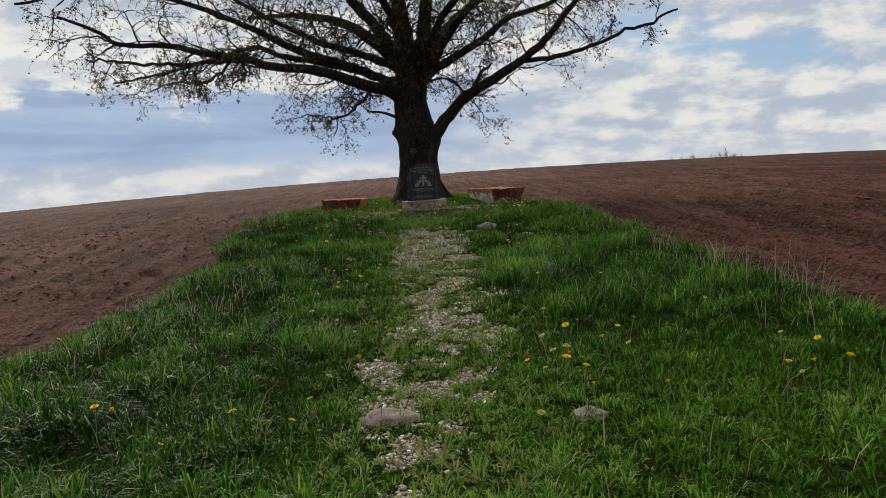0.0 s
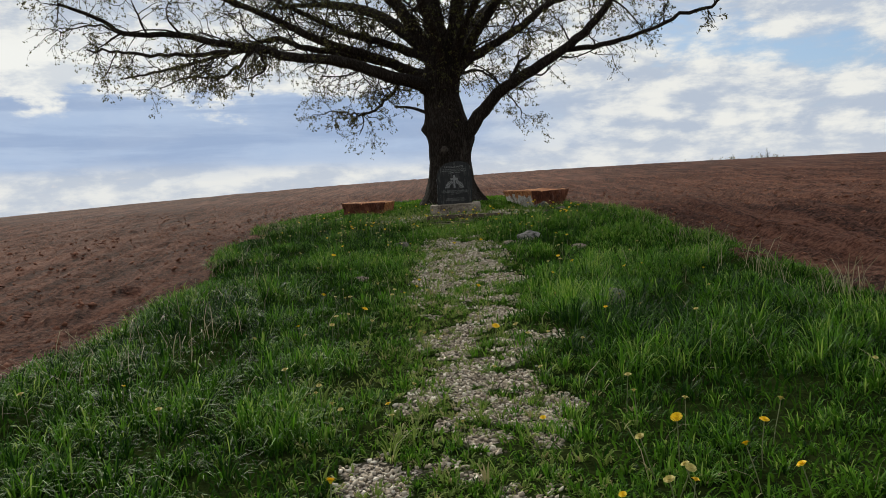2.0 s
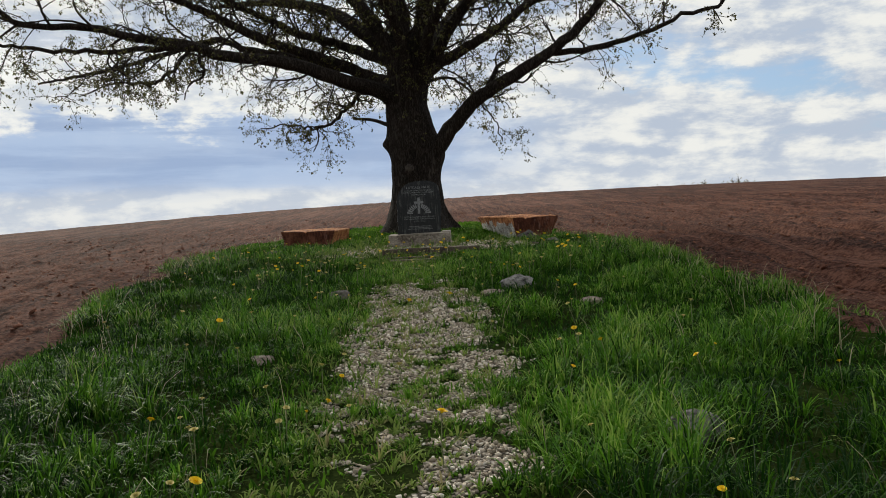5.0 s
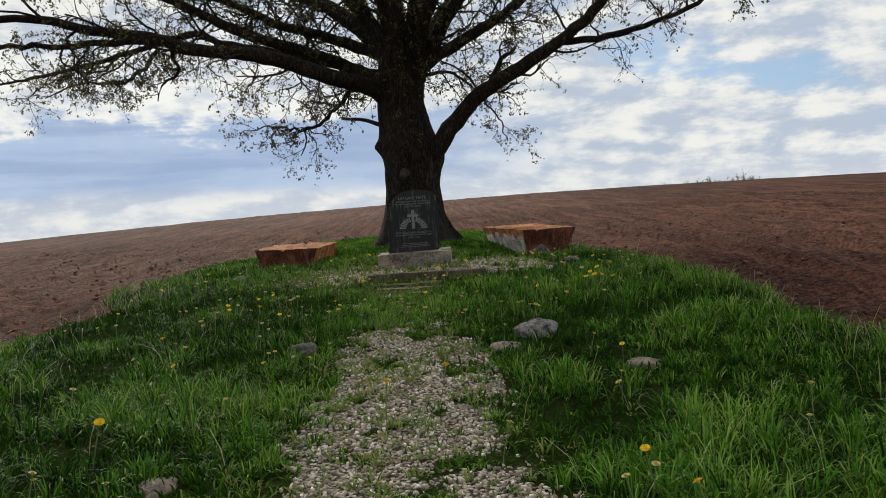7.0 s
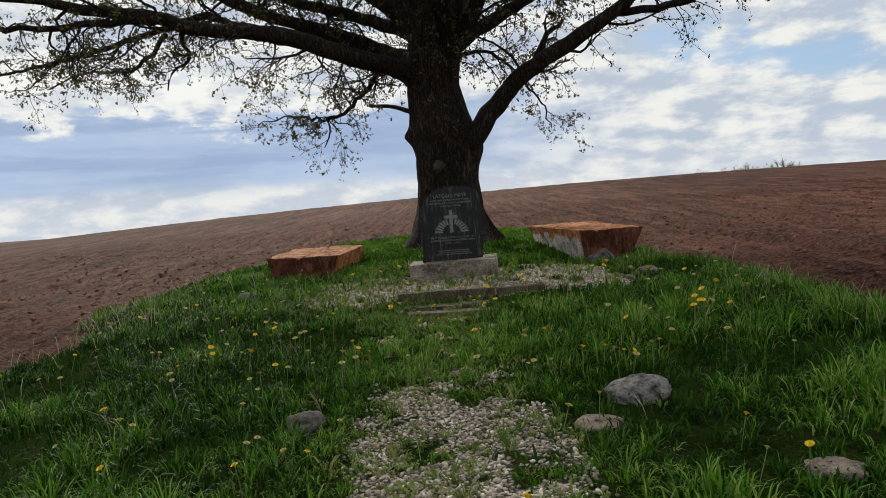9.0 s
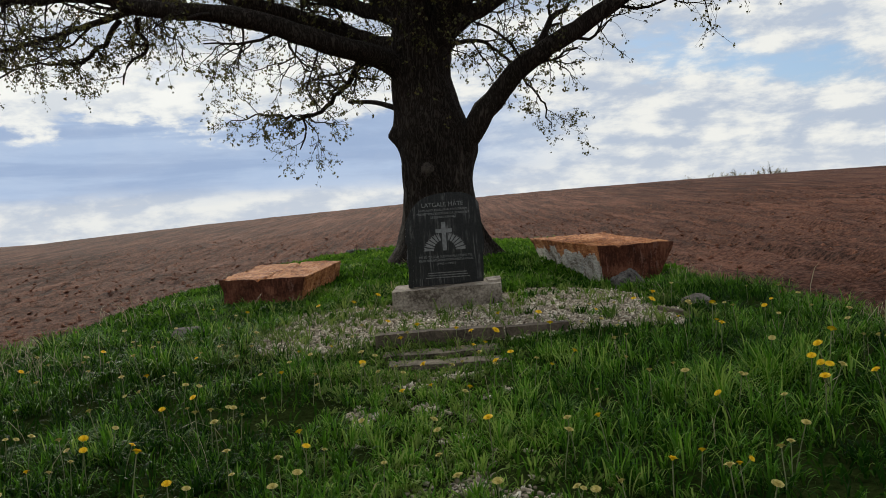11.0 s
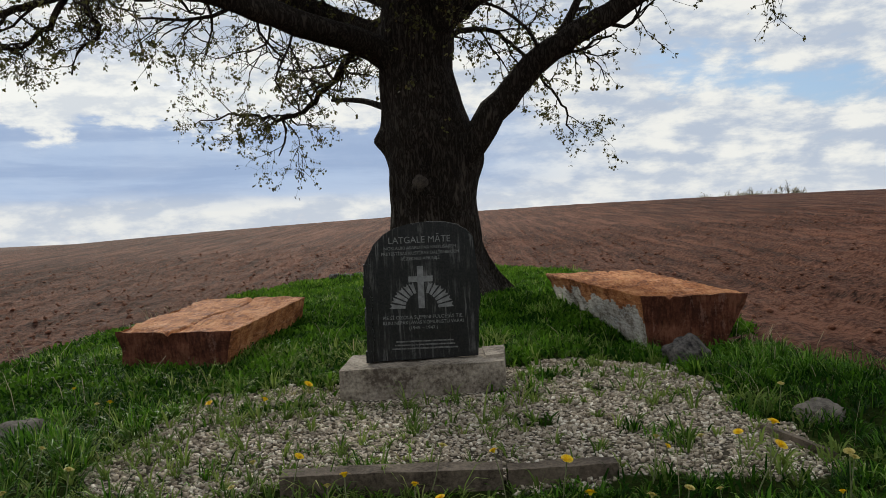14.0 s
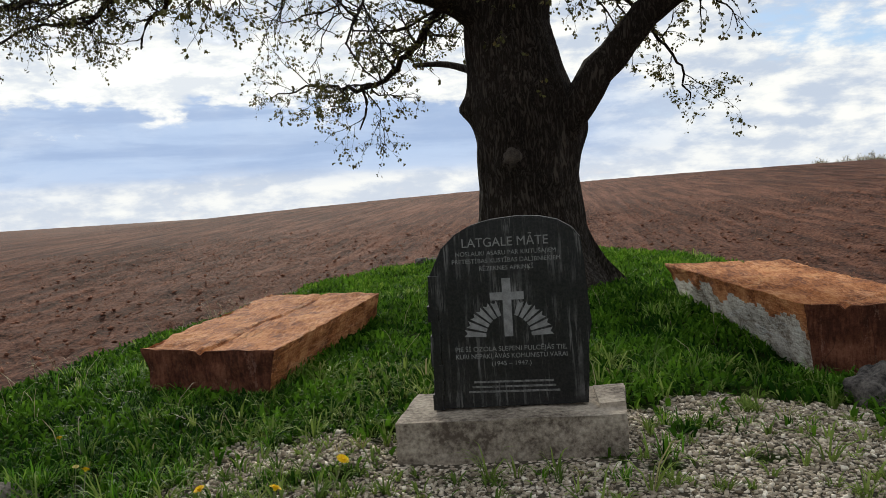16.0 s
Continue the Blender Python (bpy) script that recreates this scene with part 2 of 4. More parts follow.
M_ROCK = simple("lichened_fieldstone", (0.040, 0.037, 0.033), (0.31, 0.29, 0.26), 14, 0.92, 0.8, 0.02, 42)
M_ROCKDARK = simple("dark_rough_stone", (0.020, 0.017, 0.016), (0.17, 0.15, 0.135), 10, 0.92, 1.0, 0.03, 38)
M_ROCKDULL = simple("dull_brown_stone", (0.055, 0.046, 0.036), (0.20, 0.175, 0.145), 8, 0.93, 0.7, 0.02, 40)
M_KNOT = simple("healed_bark", (0.034, 0.027, 0.021), (0.095, 0.077, 0.062), 14, 0.95, 0.9, 0.02, 60)
M_ROCKPINK = simple("pinkish_fieldstone", (0.11, 0.080, 0.062), (0.34, 0.265, 0.215), 9, 0.92, 0.6, 0.015)
M_CONCRETE = simple("weathered_concrete", (0.09, 0.069, 0.053), (0.45, 0.385, 0.31), 3.2, 0.93, 0.5, 0.008, 38)
M_STEP = simple("mossy_step_concrete", (0.050, 0.040, 0.026), (0.24, 0.195, 0.14), 5, 0.93, 0.6, 0.01, 44)
M_KERB = simple("dirty_concrete_kerb", (0.036, 0.025, 0.018), (0.165, 0.128, 0.094), 4, 0.93, 0.5, 0.008, 50)
M_ENGRAVE = simple("engraved_grey", (0.16, 0.16, 0.16), (0.27, 0.27, 0.27), 30, 0.8, 0.2, 0.001)
M_EDGE = simple("rough_granite_edge", (0.06, 0.06, 0.06), (0.23, 0.225, 0.22), 60, 0.85, 0.7, 0.006)
M_WOODTOP = wood_material("hewn_orange_wood", 1, (0.17, 0.052, 0.019), (0.47, 0.165, 0.054), (0.66, 0.31, 0.13))
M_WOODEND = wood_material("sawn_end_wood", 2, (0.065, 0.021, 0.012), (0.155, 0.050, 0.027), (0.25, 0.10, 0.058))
M_BAREWOOD = wood_material("pale_debarked_wood", 1, (0.20, 0.15, 0.11), (0.60, 0.54, 0.47), (0.78, 0.74, 0.68))
M_YELLOW = simple("dandelion_petals", (0.75, 0.46, 0.008), (0.95, 0.70, 0.02), 60, 0.7, 0.3, 0.003)
M_PALEHEAD = simple("faded_dandelion_head", (0.42, 0.36, 0.10), (0.66, 0.56, 0.20), 60, 0.8, 0.3, 0.003)
M_STEM = simple("dandelion_stem", (0.11, 0.13, 0.05), (0.24, 0.25, 0.12), 20, 0.7, 0.1)


# ---- mesh helpers ----
def mesh_np(name, verts, faces, tone=None, smooth_faces=False, attribute="tone"):
    """A mesh from arrays: verts (N, 3) and faces (M, k) of one size."""
    verts, faces = np.asarray(verts, np.float32), np.asarray(faces, np.int32)
    me = bpy.data.meshes.new(name)
    k = faces.shape[1]
    me.vertices.add(len(verts))
    me.vertices.foreach_set("co", verts.ravel())
    me.loops.add(faces.size)
    me.loops.foreach_set("vertex_index", faces.ravel())
    me.polygons.add(len(faces))
    me.polygons.foreach_set("loop_start", np.arange(0, faces.size, k, dtype=np.int32))
    me.polygons.foreach_set("loop_total", np.full(len(faces), k, np.int32))
    if smooth_faces:
        me.polygons.foreach_set("use_smooth", np.ones(len(faces), bool))
    if tone is not None:
        at = me.attributes.new(attribute, "FLOAT", "POINT")
        at.data.foreach_set("value", np.asarray(tone, np.float32))
    me.update(calc_edges=True)
    me.validate()
    return me


def place(name, me, mat, parent=None, label="", at=None):
    ob = new(name, me)
    if mat is not None:
        me.materials.append(mat)
    if parent is not None:
        ob.parent = parent
    if at is not None:
        ob.matrix_basis = at
    if label:
        ob["label"] = label
    return ob


def part(name, bm, mat, parent, label="", smooth_faces=False):
    me = bpy.data.meshes.new(name)
    if smooth_faces:
        for f in bm.faces:
            f.smooth = True
    bm.to_mesh(me)
    bm.free()
    return place(name, me, mat, parent, label)


def empty(name, at, label, category, group=""):
    ob = new(name)
    ob.matrix_basis = at
    return tagged(ob, label, category, group)


def lattice(ix, iy, seed):
    h = (ix.astype(np.int64) * 374761393 + iy.astype(np.int64) * 668265263 + seed * 1442695041) & 0xFFFFFFFF
    h = ((h ^ (h >> 13)) * 1274126177) & 0xFFFFFFFF
    return ((h ^ (h >> 16)) & 0xFFFFFF) / float(0xFFFFFF)


def vnoise(x, y, seed=0):
    """Smooth noise, 0 to 1, over arrays."""
    x, y = np.asarray(x, float), np.asarray(y, float)
    ix, iy = np.floor(x), np.floor(y)
    fx, fy = x - ix, y - iy
    fx, fy = fx * fx * (3 - 2 * fx), fy * fy * (3 - 2 * fy)
    a, b = lattice(ix, iy, seed), lattice(ix + 1, iy, seed)
    c, d = lattice(ix, iy + 1, seed), lattice(ix + 1, iy + 1, seed)
    return (a + (b - a) * fx) * (1 - fy) + (c + (d - c) * fx) * fy


def fbm(x, y, seed=0, octaves=4):
    total, amp, norm = 0.0, 1.0, 0.0
    for o in range(octaves):
        total = total + amp * vnoise(np.asarray(x) * 2 ** o, np.asarray(y) * 2 ** o, seed + o)
        norm, amp = norm + amp, amp * 0.5
    return total / norm


def step01(v, lo, hi):
    u = np.clip((np.asarray(v, float) - lo) / (hi - lo), 0, 1)
    return u * u * (3 - 2 * u)


# ---- terrain ----
GY = [-3000, -300, -30, 0, 4.7, 8, 13, 15, 18, 20.4, 22, 25, 28, 35, 50, 70, 85, 100, 130, 200, 400, 900, 3000]
GZ = [-40, -6, -0.4, 0, -0.03, 0.10, 0.32, 0.43, 0.60, 0.69, 0.69, 0.66, 0.66, 0.80, 1.18, 1.66, 1.80, 1.78, 1.5, 0.4, -3, -14, -60]


def base_z(x, y):
    x, y = np.asarray(x, float), np.asarray(y, float)
    g = sum(np.interp(y + k, GY, GZ) for k in (-1.2, -0.4, 0.4, 1.2)) / 4
    xx = np.clip(x, -70, 70)
    return g + 0.022 * xx - 0.00037 * xx ** 2


def edge_in(x, y):
    """How far (m) a place lies inside the grass strip; negative outside."""
    x, y = np.asarray(x, float), np.asarray(y, float)
    left = np.interp(y, [-40, 6, 11, 14, 19, 22, 24.5, 27, 29, 30.3, 31.2, 31.6], [-3.9, -3.9, -3.5, -3.65, -4.15, -4.35, -4.4, -4.1, -3.6, -2.8, -1.4, 0.2])
    right = np.interp(y, [-40, 7, 13, 18, 21, 24, 27, 29, 30.3, 31.2, 31.6], [4.25, 4.2, 3.95, 3.6, 3.35, 3.4, 3.4, 2.9, 2.2, 1.2, 0.2])
    e = np.minimum(np.minimum(x - left, right - x), 31.6 - y)
    return e + 0.35 * (vnoise(x * 0.9, y * 0.9, 31) - 0.5) + 0.25 * (vnoise(x * 3.1, y * 3.1, 32) - 0.5)


RUTS = (4.9, 6.5, 7.7, 9.4, 11.2, 12.6, 14.6, 17.0)


def field_z(x, y):
    """The field: long drill rows, clods, and wheel ruts with raised shoulders beside the strip."""
    x, y = np.asarray(x, float), np.asarray(y, float)
    z = base_z(x, y) - 0.10 - 0.45 * step01(edge_in(x, y), 0.25, 0.9)
    near = np.exp(-(x / 40) ** 2) * np.clip(1 - y / 120, 0, 1)
    along = 0.995 * y + 0.08 * x
    across = 0.995 * x - 0.08 * y
    rut = 0.0
    for c in RUTS:
        d = (x - c - 0.15 * np.sin(0.13 * y + c)) / 0.17
        rut = rut + np.exp(-d ** 2) - 0.55 * np.exp(-((np.abs(d) - 2.1) / 0.9) ** 2)
    rough = 0.15 * (fbm(along * 0.3, across * 2.3, 5, 3) - 0.5) + 0.12 * (fbm(x * 3.3, y * 3.3, 9, 2) - 0.5)
    return z + rough * (0.35 + near) - 0.085 * rut * step01(x, 4.2, 4.6) * step01(y, -5, 10) * (0.4 + near)


def strip_z(x, y):
    e = edge_in(x, y)
    return base_z(x, y) - 0.34 + 0.36 * step01(e, -0.5, 0.55) + 0.05 * (vnoise(x * 1.1, y * 1.1, 40) - 0.5) - 0.06 * np.exp(-((x - 0.15) / 0.75) ** 2 - ((y - 18.1) / 0.45) ** 2) - 0.22 * np.exp(-((x - 2.5) / 1.1) ** 2 - ((y - 22.5) / 2.2) ** 2)


def gravel(x, y):
    """Share of bare gravel, 0 to 1: the trodden path and the bed round the memorial."""
    x, y = np.asarray(x, float), np.asarray(y, float)
    mid = np.interp(y, [3, 5, 5.6, 7, 8, 9, 11, 13, 15.2, 17.5], [-0.2, -0.1, -0.04, 0.22, 0.43, 0.34, 0.18, 0.16, 0.15, 0.12])
    half = np.interp(y, [3.4, 4.5, 5.6, 7, 8, 9.2, 11, 12.5, 14.2, 15.4, 17.6, 18.0], [0.0, 0.34, 0.42, 0.58, 0.46, 0.52, 0.56, 0.66, 0.58, 0.38, 0.3, 0.0])
    patch = np.interp(y, [3.5, 4.2, 5.4, 6.3, 7.2, 8.6, 9.4, 10.3, 11.2, 12.6, 14.2, 15.3, 16.2, 17.8], [0.2, 0.78, 0.80, 0.66, 0.9, 0.95, 0.68, 0.70, 1.08, 1.2, 0.98, 0.5, 0.3, 0.4])
    n = fbm(x * 2.3, y * 2.3, 51, 4)
    fine = fbm(x * 7.5, y * 7.5, 57, 3)
    p = step01(half - np.abs(x - mid) + 0.7 * (n - 0.5) + 0.5 * (fine - 0.5), -0.15, 0.3) * step01(patch + 1.8 * (n - 0.5) + 2.2 * (fine - 0.5), 0.32, 1.0)
    bx = np.minimum(x + 1.55 + 0.25 * (y - 19.2) * (y < 19.2), 2.15 - x)
    by = np.minimum(y - 18.62, 21.35 - y - 0.35 * np.clip(0.5 - x, 0, 3))
    b = step01(np.minimum(bx, by) + 0.55 * (n - 0.5), -0.1, 0.15) * step01(0.98 - 0.22 * step01(-x, 0.1, 0.9) + 1.3 * (n - 0.5) + 1.0 * (fbm(x * 6, y * 6, 58, 3) - 0.5), 0.35, 0.95)
    return np.maximum(p, b)


def axis(lo, hi, stepsize, far, grow=1.16):
    mid = np.arange(lo, hi + 1e-6, stepsize)
    out, d, a = [], stepsize, 0.0
    while a < far:
        d *= grow
        a += d
        out.append(a)
    out = np.array(out)
    return np.concatenate([(lo - out)[::-1], mid, hi + out])


def grid_mesh(name, xs, ys, zfun, keep=None, attribute=None):
    X, Y = np.meshgrid(xs, ys)
    Z = zfun(X, Y)
    V = np.stack([X, Y, Z], -1).reshape(-1, 3)
    i = np.arange(len(xs) * len(ys)).reshape(len(ys), len(xs))
    F = np.stack([i[:-1, :-1], i[:-1, 1:], i[1:, 1:], i[1:, :-1]], -1).reshape(-1, 4)
    if keep is not None:
        ok = keep(X, Y).ravel()
        F = F[ok[F].any(1)]
    tone = None if attribute is None else attribute(X, Y).ravel()
    if keep is not None:
        used = np.unique(F)
        remap = np.zeros(len(V), np.int32)
        remap[used] = np.arange(len(used))
        V, F = V[used], remap[F]
        tone = None if tone is None else tone[used]
    return mesh_np(name, V, F, tone, True, "gravel")


ground = place("ground", grid_mesh("ground", axis(-15, 15, 0.14, 3200), axis(-2, 42, 0.15, 3200), field_z), M_SOIL)
tagged(ground, "ploughed reddish-brown bare field rising to a low crest", "field", kind="structure")
strip = place("grass_strip", grid_mesh("grass_strip", np.arange(-5.2, 5.5, 0.1), np.arange(-8, 32.6, 0.1), strip_z, lambda x, y: edge_in(x, y) > -0.45, gravel), M_STRIP)
tagged(strip, "low grassy bank with a worn gravel path", "grass bank", kind="structure")
rng = np.random.default_rng(7)


def scatter(n, x0, x1, y0, y1):
    return rng.uniform(x0, x1, n), rng.uniform(y0, y1, n)


# ---- grass ----
def blades(x, y, length, width, lean, tone, name, mat, turn=None):
    """Arching tapering blades, one island each; turn: the way they lean."""
    n = len(x)
    z = strip_z(x, y) - 0.01
    turn = rng.uniform(0, 2 * np.pi, n) if turn is None else turn
    face = turn + np.pi / 2 + rng.normal(0, 0.5, n)
    dx, dy = np.cos(turn) * lean * length, np.sin(turn) * lean * length
    wx, wy = np.cos(face) * width / 2, np.sin(face) * width / 2
    rise = np.sqrt(np.clip(1 - (0.8 * lean) ** 2, 0.05, 1)) * length
    sag = np.clip(lean - 0.45, 0, 1) * 0.9
    V = np.empty((n, 7, 3), np.float32)
    for k, (s, bend, up_) in enumerate(((0.7, 0, 0), (-0.7, 0, 0), (1, 0.22, 0.50), (-1, 0.22, 0.50), (0.7, 0.60, 0.86), (-0.7, 0.60, 0.86), (0, 1.12, 1.0))):
        V[:, k, 0], V[:, k, 1], V[:, k, 2] = x + s * wx + bend * dx, y + s * wy + bend * dy, z + (up_ - sag * bend ** 2 * 0.75) * rise
    base = (np.arange(n) * 7)[:, None]
    F = np.concatenate([base + np.array(t) for t in ((0, 1, 3), (0, 3, 2), (2, 3, 5), (2, 5, 4), (4, 5, 6))], 0)
    return place(name, mesh_np(name, V.reshape(-1, 3), F, np.repeat(tone, 7)), mat)


def meadow(n_tufts, per, x0, x1, y0, y1):
    """Grass in tufts: blades lean out from the middle of their tuft."""
    tx, ty = scatter(n_tufts, x0, x1, y0, y1)
    big_clump = fbm(tx * 0.75, ty * 0.75, 61, 3)
    grav = gravel(tx, ty)
    near_path = np.exp(-((tx - 0.1) / 0.75) ** 2) * (ty < 18.6)
    tuss = np.exp(-(((tx - 1.4) / 0.6) ** 2 + ((ty - 8.55) / 0.9) ** 2)) + 0.7 * np.exp(-(((tx + 2.6) / 0.8) ** 2 + ((ty - 5.2) / 1.0) ** 2)) + 0.6 * np.exp(-(((tx + 2.3) / 0.9) ** 2 + ((ty - 10.5) / 1.8) ** 2))
    mid_clump = fbm(tx * 2.1, ty * 2.1, 63, 2)
    keep = rng.random(n_tufts) < step01(edge_in(tx, ty), -0.2, 0.1) * (1 - 0.95 * grav) * (0.45 + 0.9 * big_clump) * (0.22 + 1.15 * step01(mid_clump, 0.30, 0.62) + 0.7 * np.exp(-(((tx - 2.0) / 1.5) ** 2 + ((ty - 4.6) / 1.8) ** 2)))
    keep &= ~((np.abs(tx - 0.17) < 0.64) & (np.abs(ty - 20.6) < 0.36))
    keep &= ~((np.abs(tx - 0.2) < 1.3) & (np.abs(ty - 19.6) < 1.0) & (rng.random(n_tufts) < 0.6))
    keep &= ((tx - 0.2) ** 2 + (ty - 26.9) ** 2 > 0.8)
    tx, ty, big_clump, mid_clump, grav, near_path, tuss = (q[keep] for q in (tx, ty, big_clump, mid_clump, grav, near_path, tuss))
    steps = np.exp(-((tx - 0.2) / 1.0) ** 2 - ((ty - 17.9) / 0.9) ** 2)
    leafy_part = step01(ty, 20.6, 21.4) * (rng.random(len(tx)) < 0.72)
    keep = (rng.random(len(tx)) > 0.35 * steps) & (leafy_part < 0.5)
    tx, ty, big_clump, mid_clump, grav, near_path, tuss, steps = (q[keep] for q in (tx, ty, big_clump, mid_clump, grav, near_path, tuss, steps))
    m = len(tx)
    # short, paler turf beside the start of the path
    turf = np.exp(-(((tx - 2.0) / 1.5) ** 2 + ((ty - 4.6) / 1.8) ** 2)) + 0.5 * np.exp(-(((tx - 2.4) / 1.0) ** 2 + ((ty - 13.0) / 1.4) ** 2))
    lush = np.exp(-(((tx - 2.2) / 1.3) ** 2 + ((ty - 9.2) / 2.2) ** 2)) + np.exp(-(((tx + 2.2) / 1.2) ** 2 + ((ty - 4.4) / 1.6) ** 2))
    height = (0.085 + 0.12 * step01(big_clump, 0.36, 0.66) + 0.05 * step01(mid_clump, 0.4, 0.7)) * (1 - 0.45 * turf) * rng.uniform(0.7, 1.15, m) * (1 - 0.6 * np.clip(near_path + grav, 0, 1)) + 0.19 * tuss * rng.uniform(0.7, 1.1, m)
    height *= (1 - 0.40 * step01(ty, 20.5, 23.0)) * (1 - 0.55 * steps)
    hue = 0.42 + 1.1 * (big_clump - 0.5) + 1.1 * (mid_clump - 0.5) + 0.22 * near_path + 0.5 * turf - 0.32 * lush - 0.08 * (tx < -1.2) - 0.14 * tuss - 0.16 * step01(ty, 14.5, 16.0) * step01(ty, 20.0, 18.6) * (tx < 1.2) + rng.normal(0, 0.15, m)
    count = rng.integers(per // 2, per + per // 2, m)
    i = np.repeat(np.arange(m), count)
    n = len(i)
    a, r = rng.uniform(0, 2 * np.pi, n), np.abs(rng.normal(0, 1, n)) * (0.035 + 0.12 * height[i])
    x, y = tx[i] + r * np.cos(a), ty[i] + r * np.sin(a)
    lean = np.clip(0.50 + 3.2 * r + rng.normal(0, 0.22, n), 0.05, 0.97)
    leaf = height[i] * rng.uniform(0.6, 1.15, n)
    ok = edge_in(x, y) > -0.25
    ok &= ~((np.abs(x - 0.17) < 0.60) & (np.abs(y - 20.6) < 0.33))
    tone = np.clip(hue[i] + rng.normal(0, 0.32, n), 0, 1)
    made = blades(x[ok], y[ok], leaf[ok], rng.uniform(0.0045, 0.0115, n)[ok], lean[ok], tone[ok], "grass", M_GRASS, (a + rng.normal(0, 0.5, n))[ok])
    return tagged(made, "lush green meadow grass in uneven arching tufts", "grass", kind="stuff")


meadow(20500, 27, -4.8, 4.8, 2.6, 31.8)
meadow(1000, 26, -3.0, -1.2, 21.2, 21.85)
meadow(260, 26, -3.2, -2.7, 21.9, 24.5)
bx_, by_ = scatter(15000, -4.4, 4.6, -7.5, 2.8)
ok = edge_in(bx_, by_) > 0
bx_, by_ = bx_[ok], by_[ok]
tagged(blades(bx_, by_, rng.uniform(0.08, 0.3, len(bx_)), rng.uniform(0.012, 0.024, len(bx_)), np.clip(rng.normal(0.45, 0.22, len(bx_)), 0.02, 0.93), np.clip(rng.normal(0.45, 0.25, len(bx_)), 0, 1), "grass", M_GRASS), "lush green meadow grass in uneven tufts", "grass", kind="stuff")

# dead pale stalks, mostly along the edges of the strip
sx_, sy_ = scatter(30000, -4.4, 4.6, 3, 27)
es = edge_in(sx_, sy_)
patchy = fbm(sx_ * 0.9, sy_ * 0.9, 81, 2)
ok = rng.random(len(sx_)) < (0.42 * np.exp(-((es - 0.5) / 0.45) ** 2) * step01(patchy, 0.47, 0.62) + 0.016) * (gravel(sx_, sy_) < 0.3)
sx_, sy_ = sx_[ok], sy_[ok]
tagged(blades(sx_, sy_, rng.uniform(0.15, 0.42, len(sx_)), rng.uniform(0.003, 0.006, len(sx_)), np.clip(rng.normal(0.74, 0.2, len(sx_)), 0.1, 0.98), rng.random(len(sx_)), "dry_stalks", M_STRAW), "pale dead grass stalks", "dry grass", kind="stuff")

# low weed rosettes along the path and in the gravel
wx_, wy_ = scatter(26000, -2.2, 2.4, 3, 22.5)
pw = 1.1 * np.exp(-((wx_ - 0.05) / 0.75) ** 2) * (wy_ < 18.4) + 0.42 * (wy_ > 18) * (1 + 0.9 * (wx_ < 0.2))
ok = rng.random(len(wx_)) < pw * (1 - 0.55 * gravel(wx_, wy_)) * (0.2 + 0.9 * fbm(wx_ * 2, wy_ * 2, 91, 2)) * step01(edge_in(wx_, wy_), 0, 0.2)
ok &= ~((np.abs(wx_ - 0.17) < 0.62) & (np.abs(wy_ - 20.6) < 0.36))
wx_, wy_ = wx_[ok], wy_[ok]
wl_, wt_ = rng.uniform(0.02, 0.065, len(wx_)) * (1 + 1.1 * (rng.random(len(wx_)) < 0.12)) * (1 + 0.7 * (wy_ > 18.4)), np.clip(rng.normal(0.62, 0.22, len(wx_)) - 0.22 * step01(wy_, 15.0, 16.5), 0, 1)
wi_ = np.repeat(np.arange(len(wx_)), rng.integers(6, 13, len(wx_)))
wa_, wn_ = rng.uniform(0, 2 * np.pi, len(wi_)), len(wi_)
wr_ = rng.uniform(0.004, 0.022, wn_)
tagged(blades(wx_[wi_] + wr_ * np.cos(wa_), wy_[wi_] + wr_ * np.sin(wa_), wl_[wi_] * rng.uniform(0.6, 1.3, wn_), rng.uniform(0.006, 0.014, wn_), rng.uniform(0.45, 0.97, wn_), np.clip(wt_[wi_] + rng.normal(0, 0.15, wn_), 0, 1), "weeds", M_WEED, wa_), "low broad-leaved weed rosettes among gravel and grass", "weeds", kind="stuff")

# leafy ground cover round the memorial, the benches and the foot of the oak
vx_, vy_ = scatter(96000, -4.4, 3.6, 19.6, 31.4)
pv = step01(edge_in(vx_, vy_), 0.0, 0.3) * (1 - gravel(vx_, vy_)) ** 2 * step01(vy_, 19.8, 21.2) * (0.35 + 0.9 * fbm(vx_ * 2.4, vy_ * 2.4, 95, 2))
ok = (rng.random(len(vx_)) < pv) & ~((np.abs(vx_ - 0.17) < 0.62) & (np.abs(vy_ - 20.6) < 0.36)) & ((vx_ - 0.2) ** 2 + (vy_ - 26.9) ** 2 > 0.9)
vx_, vy_ = vx_[ok], vy_[ok]
vn_ = fbm(vx_ * 2.4, vy_ * 2.4, 95, 2)
# leaf tone raised from the oak backwards: its sunlit strip put into the colour
tagged(blades(vx_, vy_, rng.uniform(0.04, 0.09, len(vx_)) + 0.09 * vn_ * rng.random(len(vx_)), rng.uniform(0.014, 0.034, len(vx_)), rng.uniform(0.35, 0.95, len(vx_)), np.clip(rng.normal(0.26, 0.22, len(vx_)) + 0.9 * (vn_ - 0.5) + 0.25 * step01(vy_, 25.5, 27.5), 0, 1), "ground_cover", M_COVER), "fresh green leafy ground cover", "weeds", kind="stuff")

